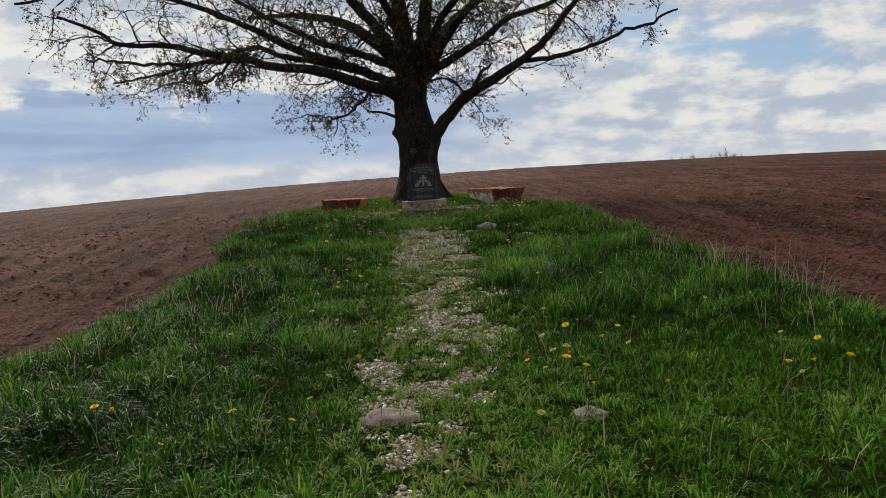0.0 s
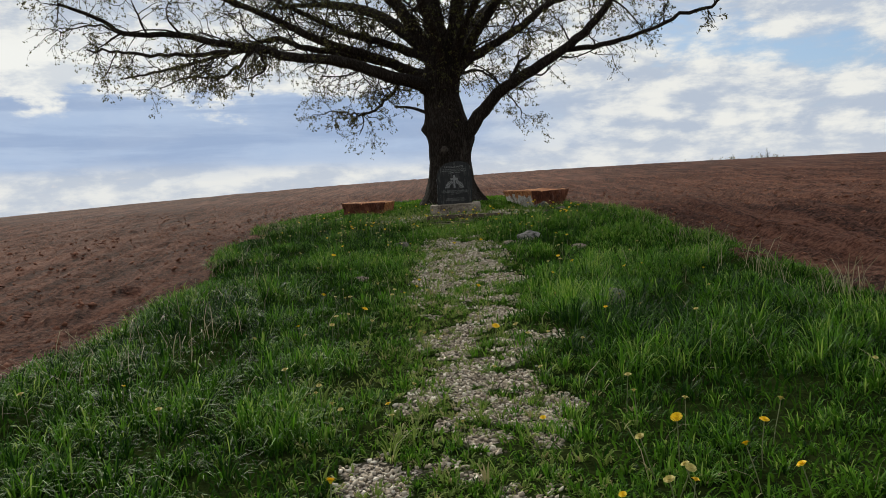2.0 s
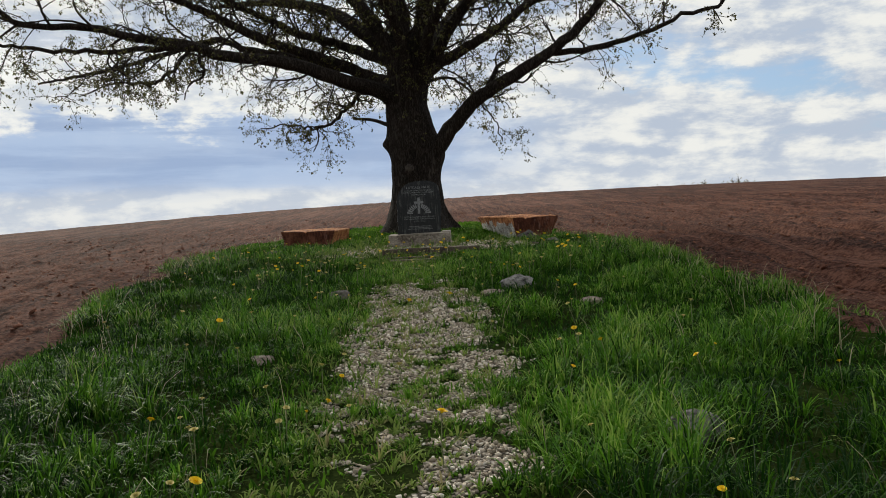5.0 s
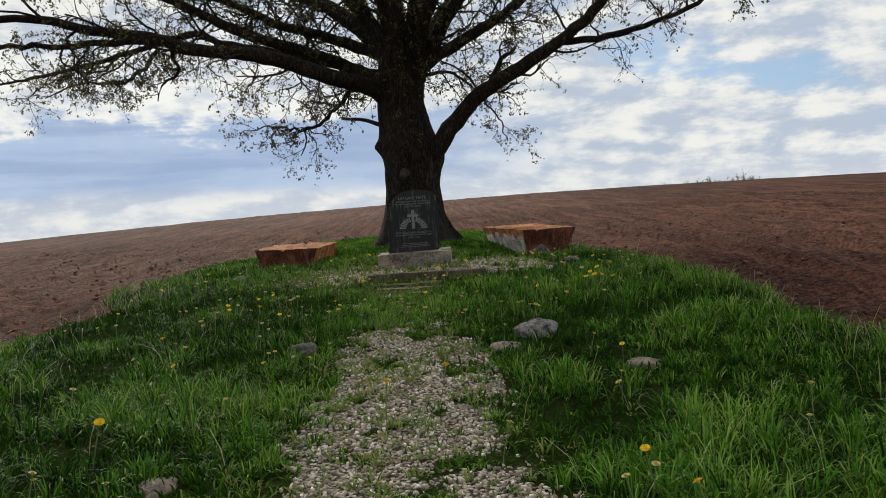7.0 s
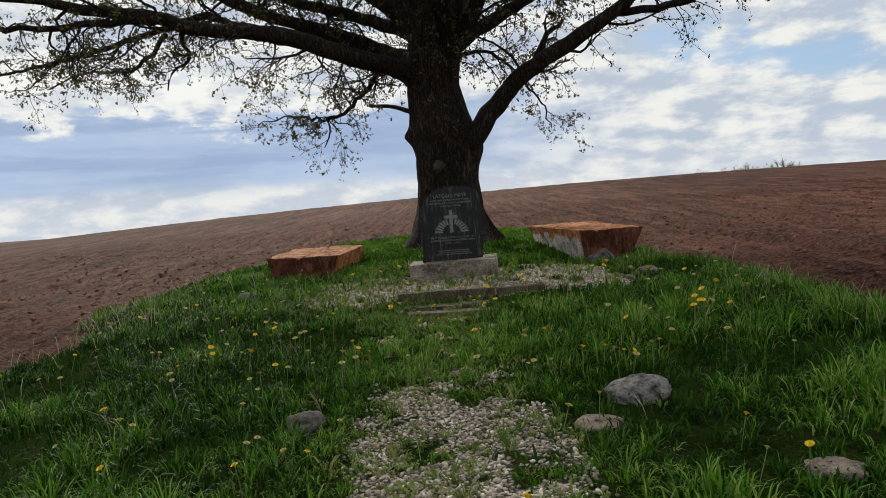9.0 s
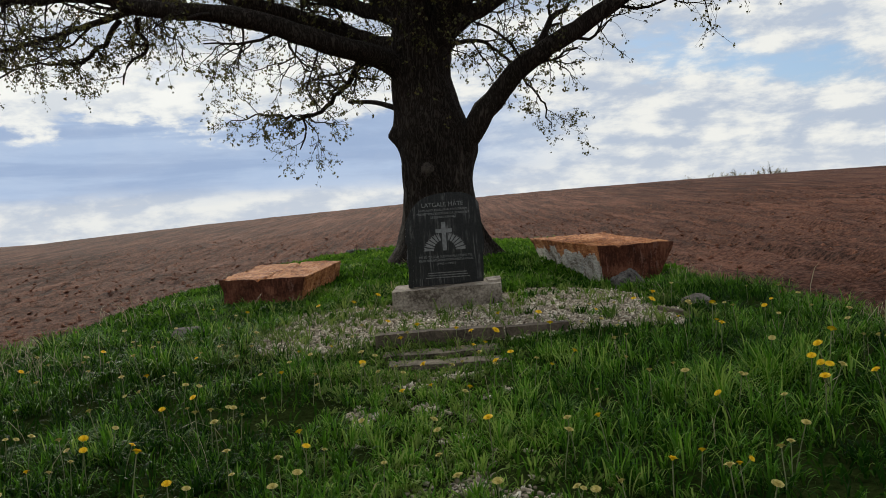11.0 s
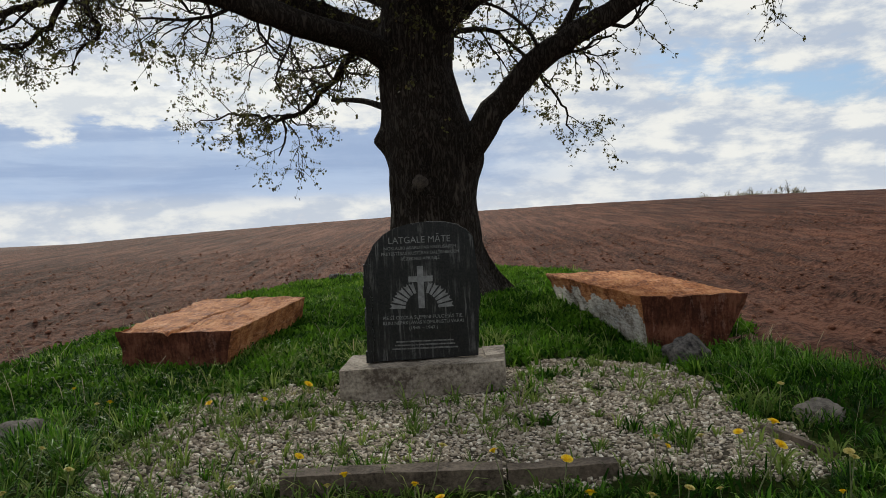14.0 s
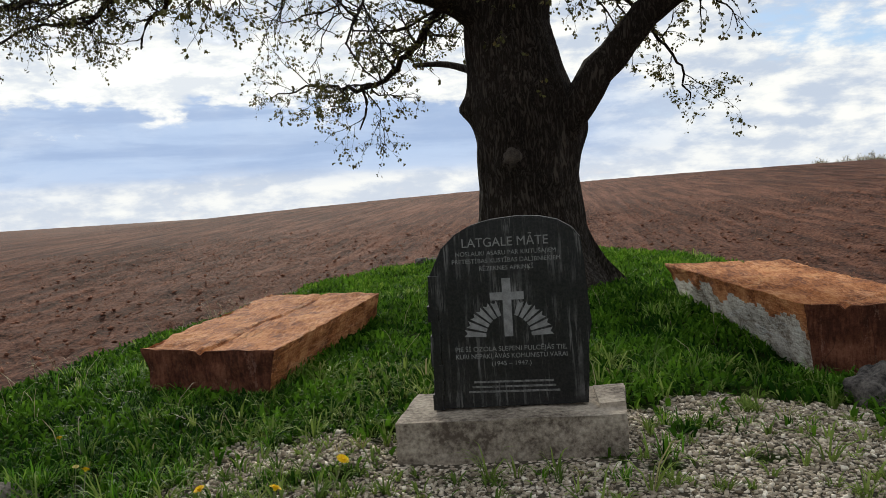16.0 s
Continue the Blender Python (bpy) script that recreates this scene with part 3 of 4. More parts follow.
# low leafy undergrowth; the shade between tufts is put into its dark tone
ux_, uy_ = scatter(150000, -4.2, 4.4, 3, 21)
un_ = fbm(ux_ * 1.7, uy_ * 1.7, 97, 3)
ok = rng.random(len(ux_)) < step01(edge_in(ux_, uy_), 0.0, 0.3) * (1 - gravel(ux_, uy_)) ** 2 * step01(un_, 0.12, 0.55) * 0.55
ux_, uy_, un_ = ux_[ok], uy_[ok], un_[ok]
tagged(blades(ux_, uy_, rng.uniform(0.05, 0.13, len(ux_)) * (1 - 0.45 * np.exp(-((ux_ - 0.05) / 0.6) ** 2)), rng.uniform(0.007, 0.017, len(ux_)), rng.uniform(0.4, 0.97, len(ux_)), np.clip(rng.normal(0.06, 0.16, len(ux_)) + 0.5 * np.exp(-((ux_ - 0.05) / 0.6) ** 2) + 0.45 * np.exp(-(((ux_ - 2.0) / 1.5) ** 2 + ((uy_ - 4.6) / 1.8) ** 2)), 0, 1), "undergrowth", M_COVER), "low green leafy undergrowth, darkened for the shade between tufts", "weeds", kind="stuff")

# clumps of tall dead stalks
for kx, ky, kn, kh in ((3.55, 9.3, 34, 0.50), (3.25, 10.6, 26, 0.45), (3.75, 7.8, 30, 0.55), (3.45, 8.5, 24, 0.42), (3.0, 11.6, 18, 0.36), (-2.35, 8.7, 26, 0.34), (-2.15, 9.4, 20, 0.36), (-2.75, 4.9, 26, 0.34), (-2.4, 12.2, 18, 0.34), (3.3, 13.2, 16, 0.36), (-3.0, 18.6, 18, 0.36), (2.7, 6.4, 12, 0.3)):
    ax_, ay_ = kx + rng.normal(0, 0.16, kn), ky + rng.normal(0, 0.24, kn)
    tagged(blades(ax_, ay_, kh * rng.uniform(0.55, 1.15, kn), rng.uniform(0.004, 0.007, kn), np.clip(rng.normal(0.58, 0.25, kn), 0.05, 0.95), rng.random(kn), "dry_stalks", M_STRAW), "clump of tall pale dead stalks", "dry grass", kind="stuff")

# ---- pebbles and clods ----
ICO_V, ICO_F = [], []
_bm = bmesh.new()
bmesh.ops.create_icosphere(_bm, subdivisions=1, radius=1.0)
_bm.verts.index_update()
ICO_V = np.array([v.co for v in _bm.verts])
ICO_F = np.array([[v.index for v in f.verts] for f in _bm.faces])
_bm.free()


CUBE_V = np.array([(a, b, c) for a in (-0.75, 0.75) for b in (-0.75, 0.75) for c in (-0.75, 0.75)])
CUBE_F = np.array([(0, 1, 3), (0, 3, 2), (4, 6, 7), (4, 7, 5), (0, 4, 5), (0, 5, 1), (2, 3, 7), (2, 7, 6), (0, 2, 6), (0, 6, 4), (1, 5, 7), (1, 7, 3)])
OCT_V = np.array([(1, 0, 0), (-1, 0, 0), (0, 1, 0), (0, -1, 0), (0, 0, 1), (0, 0, -1)], float)
OCT_F = np.array([(0, 2, 4), (2, 1, 4), (1, 3, 4), (3, 0, 4), (2, 0, 5), (1, 2, 5), (3, 1, 5), (0, 3, 5)])


def lumps(x, y, z, size, flat_, tone, name, mat, shape=None):
    """Small irregular stones, one island each."""
    n = len(x)
    SV, SF = shape or (ICO_V, ICO_F)
    jit = 1 + rng.normal(0, 0.24, (n, len(SV), 1))
    P = SV[None] * jit * np.stack([size, size * rng.uniform(0.6, 0.9, n), size * flat_], -1)[:, None, :]
    a = rng.uniform(0, 2 * np.pi, n)
    c, s = np.cos(a)[:, None], np.sin(a)[:, None]
    tip = rng.normal(0, 0.3, n)[:, None]
    X, Y, Z = P[..., 0], P[..., 1], P[..., 2] + P[..., 0] * tip
    V = np.stack([X * c - Y * s + x[:, None], X * s + Y * c + y[:, None], Z + z[:, None]], -1)
    F = (np.arange(n) * len(SV))[:, None, None] + SF[None]
    return place(name, mesh_np(name, V.reshape(-1, 3), F.reshape(-1, 3), np.repeat(tone, len(SV))), mat)


px_, py_ = scatter(230000, -1.9, 2.5, 3.4, 21.4)
ok = rng.random(len(px_)) < step01(gravel(px_, py_), 0.05, 0.8) * 0.56
ok &= ~((np.abs(px_ - 0.17) < 0.58) & (np.abs(py_ - 20.6) < 0.30))
px_, py_ = px_[ok], py_[ok]
psize = rng.uniform(0.006, 0.0155, len(px_))
tagged(lumps(px_, py_, strip_z(px_, py_) + psize * 0.35, psize, rng.uniform(0.45, 0.8, len(px_)), np.clip(rng.normal(0.57, 0.34, len(px_)), 0, 1), "gravel", M_PEBBLE, (CUBE_V, CUBE_F)), "loose pale pinkish-grey crushed gravel", "gravel", kind="stuff")

cx_, cy_ = scatter(110000, -22, 22, 2, 46)
dist = -edge_in(cx_, cy_)
ok = (dist > 0.05) & (rng.random(len(cx_)) < np.exp(-np.clip(dist, 0, 99) / 9.0) * (0.15 + fbm(cx_ * 0.6, cy_ * 1.4, 15, 2)) * 0.8)
cx_, cy_ = cx_[ok], cy_[ok]
csize = 0.012 + 0.050 * rng.random(len(cx_)) ** 5
tagged(lumps(cx_, cy_, field_z(cx_, cy_) + csize * 0.3, csize, rng.uniform(0.35, 0.6, len(cx_)), rng.random(len(cx_)), "soil_clods", M_CLOD, (OCT_V, OCT_F)), "loose clods of reddish-brown earth", "clods", kind="stuff")


# ---- oak ----
def spline(pts, n):
    """Catmull-Rom through the points, n samples."""
    P = np.array(pts, float)
    P = np.vstack([2 * P[0] - P[1], P, 2 * P[-1] - P[-2]])
    out = []
    for t in np.linspace(0, len(P) - 3 - 1e-6, n):
        i = int(t)
        f = t - i
        a, b, c, d = P[i:i + 4]
        out.append(0.5 * (2 * b + (c - a) * f + (2 * a - 5 * b + 4 * c - d) * f * f + (3 * b - a - 3 * c + d) * f ** 3))
    return np.array(out)


def tube(pts, radii, sides, lumpy=0.0, seed=0):
    """Vertices and quads of a tapering tube along pts."""
    pts = np.asarray(pts, float)
    tang = np.gradient(pts, axis=0)
    tang /= np.linalg.norm(tang, axis=1)[:, None] + 1e-9
    ref = np.where(np.abs(tang[:, 2:3]) > 0.9, np.array([[1.0, 0, 0]]), np.array([[0, 0, 1.0]]))
    u = np.cross(ref, tang)
    u /= np.linalg.norm(u, axis=1)[:, None] + 1e-9
    v = np.cross(tang, u)
    a = np.linspace(0, 2 * np.pi, sides, endpoint=False)
    r = np.asarray(radii, float)[:, None] * np.ones((1, sides))
    if lumpy:
        s = np.arange(len(pts))[:, None] * 0.33 + 0 * a[None]
        r = r * (1 + lumpy * (fbm(s + seed, np.cos(a)[None] * 2 + 3 + 0 * s, seed, 2) + fbm(s, np.sin(a)[None] * 2 + 9 + 0 * s, seed + 5, 2) - 1))
    V = pts[:, None] + r[..., None] * (np.cos(a)[None, :, None] * u[:, None] + np.sin(a)[None, :, None] * v[:, None])
    n = len(pts)
    i = np.arange(n * sides).reshape(n, sides)
    j = np.roll(i, -1, 1)
    F = np.stack([i[:-1], j[:-1], j[1:], i[1:]], -1).reshape(-1, 4)
    return V.reshape(-1, 3), F


class Pile:
    """Collects tubes into one mesh."""

    def __init__(self):
        self.V, self.F, self.n = [], [], 0

    def put(self, V, F):
        self.V.append(V)
        self.F.append(F + self.n)
        self.n += len(V)

    def mesh(self, name):
        return mesh_np(name, np.vstack(self.V), np.vstack(self.F), None, True)


# main limbs: points in metres, radius at foot and tip, share of side branches
BOUGHS = [
    ([(0.05, 26.85, 3.85), (-0.68, 26.5, 4.32), (-1.54, 25.7, 4.51), (-2.55, 25.3, 4.85), (-3.21, 25.1, 5.0), (-4.2, 24.9, 5.08), (-4.85, 24.8, 5.3), (-5.5, 24.7, 5.42), (-6.31, 24.6, 5.56), (-7.1, 24.5, 5.76), (-8.48, 24.2, 5.84), (-9.03, 24.0, 6.2), (-10.03, 23.8, 6.61)], 0.19, 0.035, 0.65),
    ([(0.0, 27.3, 4.6), (-2.49, 28.8, 5.53), (-4.52, 29.3, 6.05), (-5.55, 29.9, 6.5), (-6.75, 30.0, 6.26), (-7.93, 30.0, 5.97), (-9.36, 29.9, 5.66), (-10.77, 29.8, 5.41)], 0.12, 0.03, 0.7),
    ([(-4.85, 24.8, 5.28), (-5.83, 24.6, 5.25), (-7.09, 24.3, 5.17), (-8.3, 24.0, 5.25), (-9.34, 23.8, 5.38)], 0.075, 0.025, 0.7),
    ([(0.1, 26.8, 4.3), (-0.5, 27.4, 4.68), (-1.13, 27.8, 4.98), (-2.09, 27.9, 5.42), (-3.14, 27.75, 5.75), (-4.2, 27.75, 6.21), (-5.04, 27.75, 6.67), (-5.88, 27.6, 7.06), (-7.6, 27.2, 7.7), (-9.8, 26.7, 8.0), (-12.4, 26.4, 7.6)], 0.175, 0.04, 1.0),
    ([(0.0, 26.9, 4.7), (-0.6, 27.6, 5.3), (-1.33, 28.2, 5.70), (-1.98, 28.25, 5.95), (-2.99, 28.5, 6.3), (-3.85, 28.5, 6.76), (-4.5, 28.5, 7.06), (-5.47, 28.3, 7.63), (-6.8, 28.0, 8.4)], 0.155, 0.04, 0.9),
    ([(0.1, 26.9, 4.6), (-0.35, 26.8, 5.31), (-1.03, 26.9, 6.46), (-1.82, 27.0, 7.42), (-2.52, 27.2, 8.41), (-3.61, 27.6, 9.66), (-4.8, 28.0, 10.8)], 0.24, 0.05, 0.8),
    ([(0.38, 26.8, 2.38), (0.86, 26.62, 3.03), (1.5, 26.5, 3.80), (2.0, 26.35, 4.15), (2.73, 26.25, 4.57), (3.6, 26.25, 5.10), (4.27, 26.25, 5.58), (4.89, 26.25, 6.23), (5.35, 26.25, 6.8), (6.3, 26.2, 7.7), (7.1, 26.2, 8.6)], 0.205, 0.05, 0.5),
    ([(3.5, 26.28, 5.03), (4.1, 26.5, 5.16), (4.76, 26.7, 5.21), (5.48, 26.75, 5.39), (6.31, 26.75, 5.62), (7.19, 26.75, 5.99), (8.01, 26.75, 6.16), (8.37, 26.75, 6.4), (8.93, 26.75, 6.58)], 0.085, 0.03, 0.28),
    ([(0.05, 27.0, 4.3), (0.60, 27.1, 4.88), (1.55, 27.4, 5.48), (2.6, 27.8, 6.12), (3.52, 28.2, 6.85), (4.81, 28.8, 7.3), (5.94, 29.3, 7.8), (7.5, 29.8, 8.2)], 0.165, 0.04, 0.9),
    ([(0.25, 26.8, 4.5), (0.72, 26.7, 5.15), (1.45, 26.5, 6.27), (2.22, 26.3, 7.09), (3.14, 26.0, 8.04), (4.3, 25.6, 9.2)], 0.19, 0.05, 0.8),
    ([(0.0, 27.2, 4.5), (-0.6, 28.6, 5.0), (-1.31, 29.9, 4.89), (-1.9, 30.4, 4.4), (-2.48, 30.74, 4.0), (-3.1, 31.0, 3.92), (-3.9, 31.4, 4.1), (-4.9, 31.7, 4.0)], 0.09, 0.008, 1.2),
    ([(-2.9, 30.9, 3.95), (-2.85, 31.1, 3.6), (-3.1, 31.3, 3.25)], 0.035, 0.012, 0.4),
    ([(2.0, 26.36, 4.18), (2.15, 26.45, 4.55), (2.42, 26.6, 4.88), (2.74, 26.8, 5.12)], 0.07, 0.04, 0.3),
    ([(0.4, 27.3, 4.6), (1.1, 28.6, 4.95), (1.8, 29.7, 4.7), (2.5, 30.6, 4.0), (2.9, 31.06, 3.3)], 0.05, 0.012, 0.9),
    ([(-6.3, 29.3, 6.0), (-6.9, 29.7, 5.6), (-7.3, 29.8, 5.35), (-7.65, 29.86, 5.29), (-8.6, 30.1, 5.4), (-9.8, 30.4, 5.1)], 0.06, 0.015, 1.3),
    ([(-5.9, 29.2, 6.0), (-6.0, 29.8, 5.6), (-6.15, 30.0, 5.42), (-6.6, 30.1, 5.2), (-6.7, 30.2, 4.8)], 0.055, 0.015, 1.4),
    ([(0.1, 26.9, 4.8), (-0.15, 27.1, 6.2), (-0.3, 27.3, 8.0), (-0.2, 27.5, 10.2), (0.1, 27.7, 12.4)], 0.34, 0.06, 0.8),
    ([(0.25, 26.8, 4.6), (0.5, 26.5, 6.0), (0.7, 26.2, 7.6), (1.1, 25.8, 9.6), (1.3, 25.5, 11.6)], 0.28, 0.06, 0.8),
    ([(0.1, 26.7, 4.4), (-0.1, 26.0, 5.6), (-0.6, 25.0, 6.7), (-1.1, 23.6, 7.5), (-1.6, 21.8, 7.9)], 0.18, 0.04, 1.0),
    ([(0.3, 26.7, 4.5), (0.55, 26.0, 5.5), (1.2, 25.0, 6.5), (2.2, 23.7, 7.2), (3.4, 22.4, 7.5)], 0.17, 0.04, 1.0),
    ([(0.2, 27.1, 4.3), (0.4, 28.0, 5.3), (0.2, 29.4, 6.2), (-0.3, 31.2, 6.8), (-0.6, 33.2, 6.9)], 0.27, 0.04, 0.8),
    ([(0.1, 27.1, 4.8), (-1.0, 28.2, 6.1), (-2.4, 29.6, 7.2), (-4.2, 31.0, 7.8), (-6.2, 32.2, 8.0)], 0.25, 0.04, 0.8),
    ([(0.4, 27.1, 5.0), (1.4, 28.4, 6.6), (2.6, 30.0, 7.8), (3.8, 31.6, 8.6)], 0.24, 0.04, 0.7),
]
oak = empty("oak_tree", pose(0, 0, 0), "old spreading oak with dark furrowed bark and young leaves", "tree")


def trunk_mesh():
    zs = np.concatenate([np.arange(0.35, 1.6, 0.05), np.arange(1.6, 5.4, 0.06)])
    a = np.linspace(0, 2 * np.pi, 120, endpoint=False)
    Z, A = np.meshgrid(zs, a, indexing="ij")
    r = np.interp(Z, [0.3, 0.75, 1.0, 1.4, 2.0, 2.6, 3.0, 3.4, 4.0, 4.6, 5.4], [1.18, 0.92, 0.77, 0.675, 0.64, 0.655, 0.68, 0.61, 0.55, 0.56, 0.42])
    lobes = np.clip(1.6 - Z, 0, 1.3) * (0.17 * np.maximum(0, np.cos(A * 2.5 - 0.6)) + 0.12 * np.maximum(0, np.cos(A * 3.5 + 1.0)))
    r = r + lobes
    furrow = vnoise(A * 11 + 2.5 * vnoise(Z * 1.4, A * 3, 3), Z * 1.3, 11)
    r = r + 0.040 * (np.abs(furrow - 0.5) * 2 - 0.5) + 0.05 * (fbm(np.cos(A) * 2 + 5, np.sin(A) * 2 + Z * 1.2, 13, 3) - 0.5)
    # old branch collars
    for za, aa, h, wz in ((3.0, math.pi, 0.11, 0.14), (2.25, -1.9, 0.06, 0.10), (2.72, 0.05, 0.13, 0.33), (2.05, -1.25, 0.05, 0.08)):
        da = np.angle(np.exp(1j * (A - aa)))
        r = r + h * np.exp(-((Z - za) / wz) ** 2 - (da / 0.33) ** 2)
    cx = np.interp(Z, [0.3, 1.2, 2.6, 3.3, 4.0, 5.4], [0.20, 0.15, 0.14, 0.06, -0.03, 0.05])
    V = np.stack([cx + r * np.cos(A), 26.9 + r * np.sin(A), Z], -1).reshape(-1, 3)
    i = np.arange(len(zs) * len(a)).reshape(len(zs), len(a))
    j = np.roll(i, -1, 1)
    F = np.stack([i[:-1], j[:-1], j[1:], i[1:]], -1).reshape(-1, 4)
    return mesh_np("trunk", V, F, None, True)


place("trunk", trunk_mesh(), M_BARK, oak)
knot = bmesh.new()
bmesh.ops.create_icosphere(knot, subdivisions=3, radius=1.0)
for v in knot.verts:
    v.co *= 1 + 0.18 * noise.noise(v.co * 2.5)
    v.co = Vector((-0.02 + v.co.x * 0.12, 26.27 + v.co.y * 0.09, 2.33 + v.co.z * 0.125))
part("knot", knot, M_KNOT, oak, "round healed branch scar", True)
twigs = Pile()
leaf_at, leaf_way = [], []
tree_rng = np.random.default_rng(21)


def unit(v):
    return v / (np.linalg.norm(v) + 1e-9)


def grow(start, way, length, radius, level):
    """A crooked side branch with its own twigs; the last level carries leaves."""
    n = (0, 0, 7, 6, 4)[level]
    pts, p, d = [start], start.copy(), way.copy()
    for k in range(n):
        d = unit(d + tree_rng.normal(0, 0.26, 3) + np.array([0, 0, (0.02, 0.02, 0.03, -0.05, -0.10)[level]]))
        p = p + d * length / n
        pts.append(p.copy())
    pts = np.array(pts)
    rad = np.linspace(radius, radius * 0.4, len(pts))
    V, F = tube(pts, rad, (0, 0, 6, 4, 3)[level])
    twigs.put(V, F)
    if level < 4:
        for q in range((0, 0, 5, 4)[level]):
            f = tree_rng.uniform(0.25, 1.0)
            k = min(int(f * n), n - 1)
            at = pts[k] + (pts[k + 1] - pts[k]) * (f * n - k)
            side = unit(np.cross(unit(pts[k + 1] - pts[k]), tree_rng.normal(0, 1, 3)))
            d2 = unit(unit(pts[k + 1] - pts[k]) * 0.7 + side * 0.85)
            grow(at, d2, length * tree_rng.uniform(0.42, 0.72), radius * 0.42, level + 1)
    if level >= 3:
        for q in range(2):
            k = -1 if q < 1 else tree_rng.integers(1, len(pts))
            for r_ in range(3 + int(tree_rng.random() < 0.5)):
                leaf_at.append(pts[k] + tree_rng.normal(0, 0.022, 3))
                leaf_way.append(unit(d * 0.5 + tree_rng.normal(0, 0.7, 3) + np.array([0, 0, -0.45])))


for pts, r0, r1, share in BOUGHS:
    run = np.linalg.norm(np.diff(np.array(pts), axis=0), axis=1).sum()
    n = max(8, int(run * 5))
    S = spline(pts, n)
    S[1:] += tree_rng.normal(0, 0.012 if r0 > 0.1 else 0.028, (n - 1, 3))
    u = np.linspace(0, 1, n)
    rad = r1 + (r0 - r1) * (1 - u) ** 0.85 + ((0.42 if S[0, 2] < 3.9 else 0.15) * r0 * np.exp(-u * run / 0.7) if r0 > 0.13 else 0)
    V, F = tube(S, rad, 14 if r0 > 0.15 else 9, 0.22, len(leaf_at) % 97)
    pile = Pile()
    pile.put(V, F)
    place("limb", pile.mesh("limb"), M_BARK, oak)
    count = int(run * 2.1 * share) + 2
    for q in range(count):
        f = 0.22 + 0.78 * (q + tree_rng.random()) / count
        if r0 < 0.1:
            f = 0.1 + 0.9 * (q + tree_rng.random()) / count
        k = min(int(f * (n - 1)), n - 2)
        tg = unit(S[k + 1] - S[k])
        side = np.cross(tg, tree_rng.normal(0, 1, 3))
        side[2] *= 0.65
        d2 = unit(tg * 0.55 + unit(side) * 0.9)
        ln = tree_rng.uniform(0.8, 2.0) * (1.0 if r0 > 0.11 else 0.55)
        grow(S[k], d2, ln, min(rad[k] * 0.5, 0.032), 2)
for q in range(16):
    a = tree_rng.uniform(-2.6, -0.4)
    z = tree_rng.uniform(4.0, 6.2)
    grow(np.array([0.05 + 0.5 * math.cos(a), 26.85 + 0.52 * math.sin(a), z]), unit(np.array([math.cos(a), math.sin(a), tree_rng.uniform(-0.2, 0.6)])), tree_rng.uniform(0.4, 0.9), 0.014, 3)
# a bare broken stub and its scar
stub = Pile()
stub.put(*tube(spline([(-0.1, 27.2, 3.45), (-0.55, 27.5, 3.58), (-1.0, 28.2, 3.80), (-1.58, 28.9, 3.93)], 12), np.linspace(0.07, 0.035, 12), 9, 0.2, 4))
place("stub", stub.mesh("stub"), M_BARK, oak, "bare broken branch stub")
tagged(place("twigs", twigs.mesh("twigs"), M_BARK, oak), kind="stuff")


def leaf_mesh(at, way, name, lo=0.045, hi=0.075, seed=3):
    lr = np.random.default_rng(seed)
    at, way = np.array(at), np.array(way)
    n = len(at)
    side = np.cross(way, lr.normal(0, 1, (n, 3)))
    side /= np.linalg.norm(side, axis=1)[:, None] + 1e-9
    nrm = np.cross(way, side)
    L = lr.uniform(lo, hi, n)[:, None]
    W = L * lr.uniform(0.26, 0.40, n)[:, None]
    V = np.stack([at, at + way * L * 0.55 + side * W + nrm * W * 0.4, at + way * L, at + way * L * 0.55 - side * W + nrm * W * 0.4], 1)
    F = (np.arange(n) * 4)[:, None, None] + np.array([[0, 1, 2], [0, 2, 3]])[None]
    return mesh_np(name, V.reshape(-1, 3), F.reshape(-1, 3), np.repeat(np.clip(lr.normal(0.5, 0.25, n), 0, 1), 4))


place("crown", leaf_mesh(leaf_at, leaf_way, "crown"), M_OAKLEAF, oak, "sparse young olive-green leaves in small bunches")


# ---- memorial ----
def slab_from_outline(points, y0, y1, bevel):
    """Upright stone: an outline in x and z, thick from y0 (front) to y1."""
    bm = bmesh.new()
    f = bm.faces.new([bm.verts.new((x, y0, z)) for x, z in points])
    r = bmesh.ops.extrude_face_region(bm, geom=[f])
    bmesh.ops.translate(bm, vec=(0, y1 - y0, 0), verts=[v for v in r["geom"] if isinstance(v, bmesh.types.BMVert)])
    bmesh.ops.recalc_face_normals(bm, faces=bm.faces)
    bmesh.ops.bevel(bm, geom=[e for e in bm.edges if abs(e.verts[0].co.y - e.verts[1].co.y) < 1e-4], offset=bevel, segments=2, affect="EDGES")
    return bm


memorial = empty("memorial_stone", pose(0, 0, 0), "upright polished black granite memorial with engraved cross and lettering", "memorial")
OUT = [(-0.205, 0.90), (-0.195, 1.2), (-0.20, 1.585), (-0.175, 1.63), (-0.13, 1.72), (-0.055, 1.79), (0.02, 1.83), (0.12, 1.855), (0.25, 1.866), (0.37, 1.86), (0.46, 1.838), (0.53, 1.795), (0.568, 1.745), (0.582, 1.6), (0.59, 1.47), (0.603, 1.32), (0.585, 1.22), (0.58, 1.08), (0.568, 0.915)]
FRONT = 20.56
stone_bm = slab_from_outline(OUT[::-1], FRONT, FRONT + 0.10, 0.006)
stone = part("slab", stone_bm, M_GRANITE, memorial)
stone.data.materials.append(M_EDGE)
for f_ in stone.data.polygons:
    if abs(f_.normal.y) < 0.9:
        f_.material_index = 1
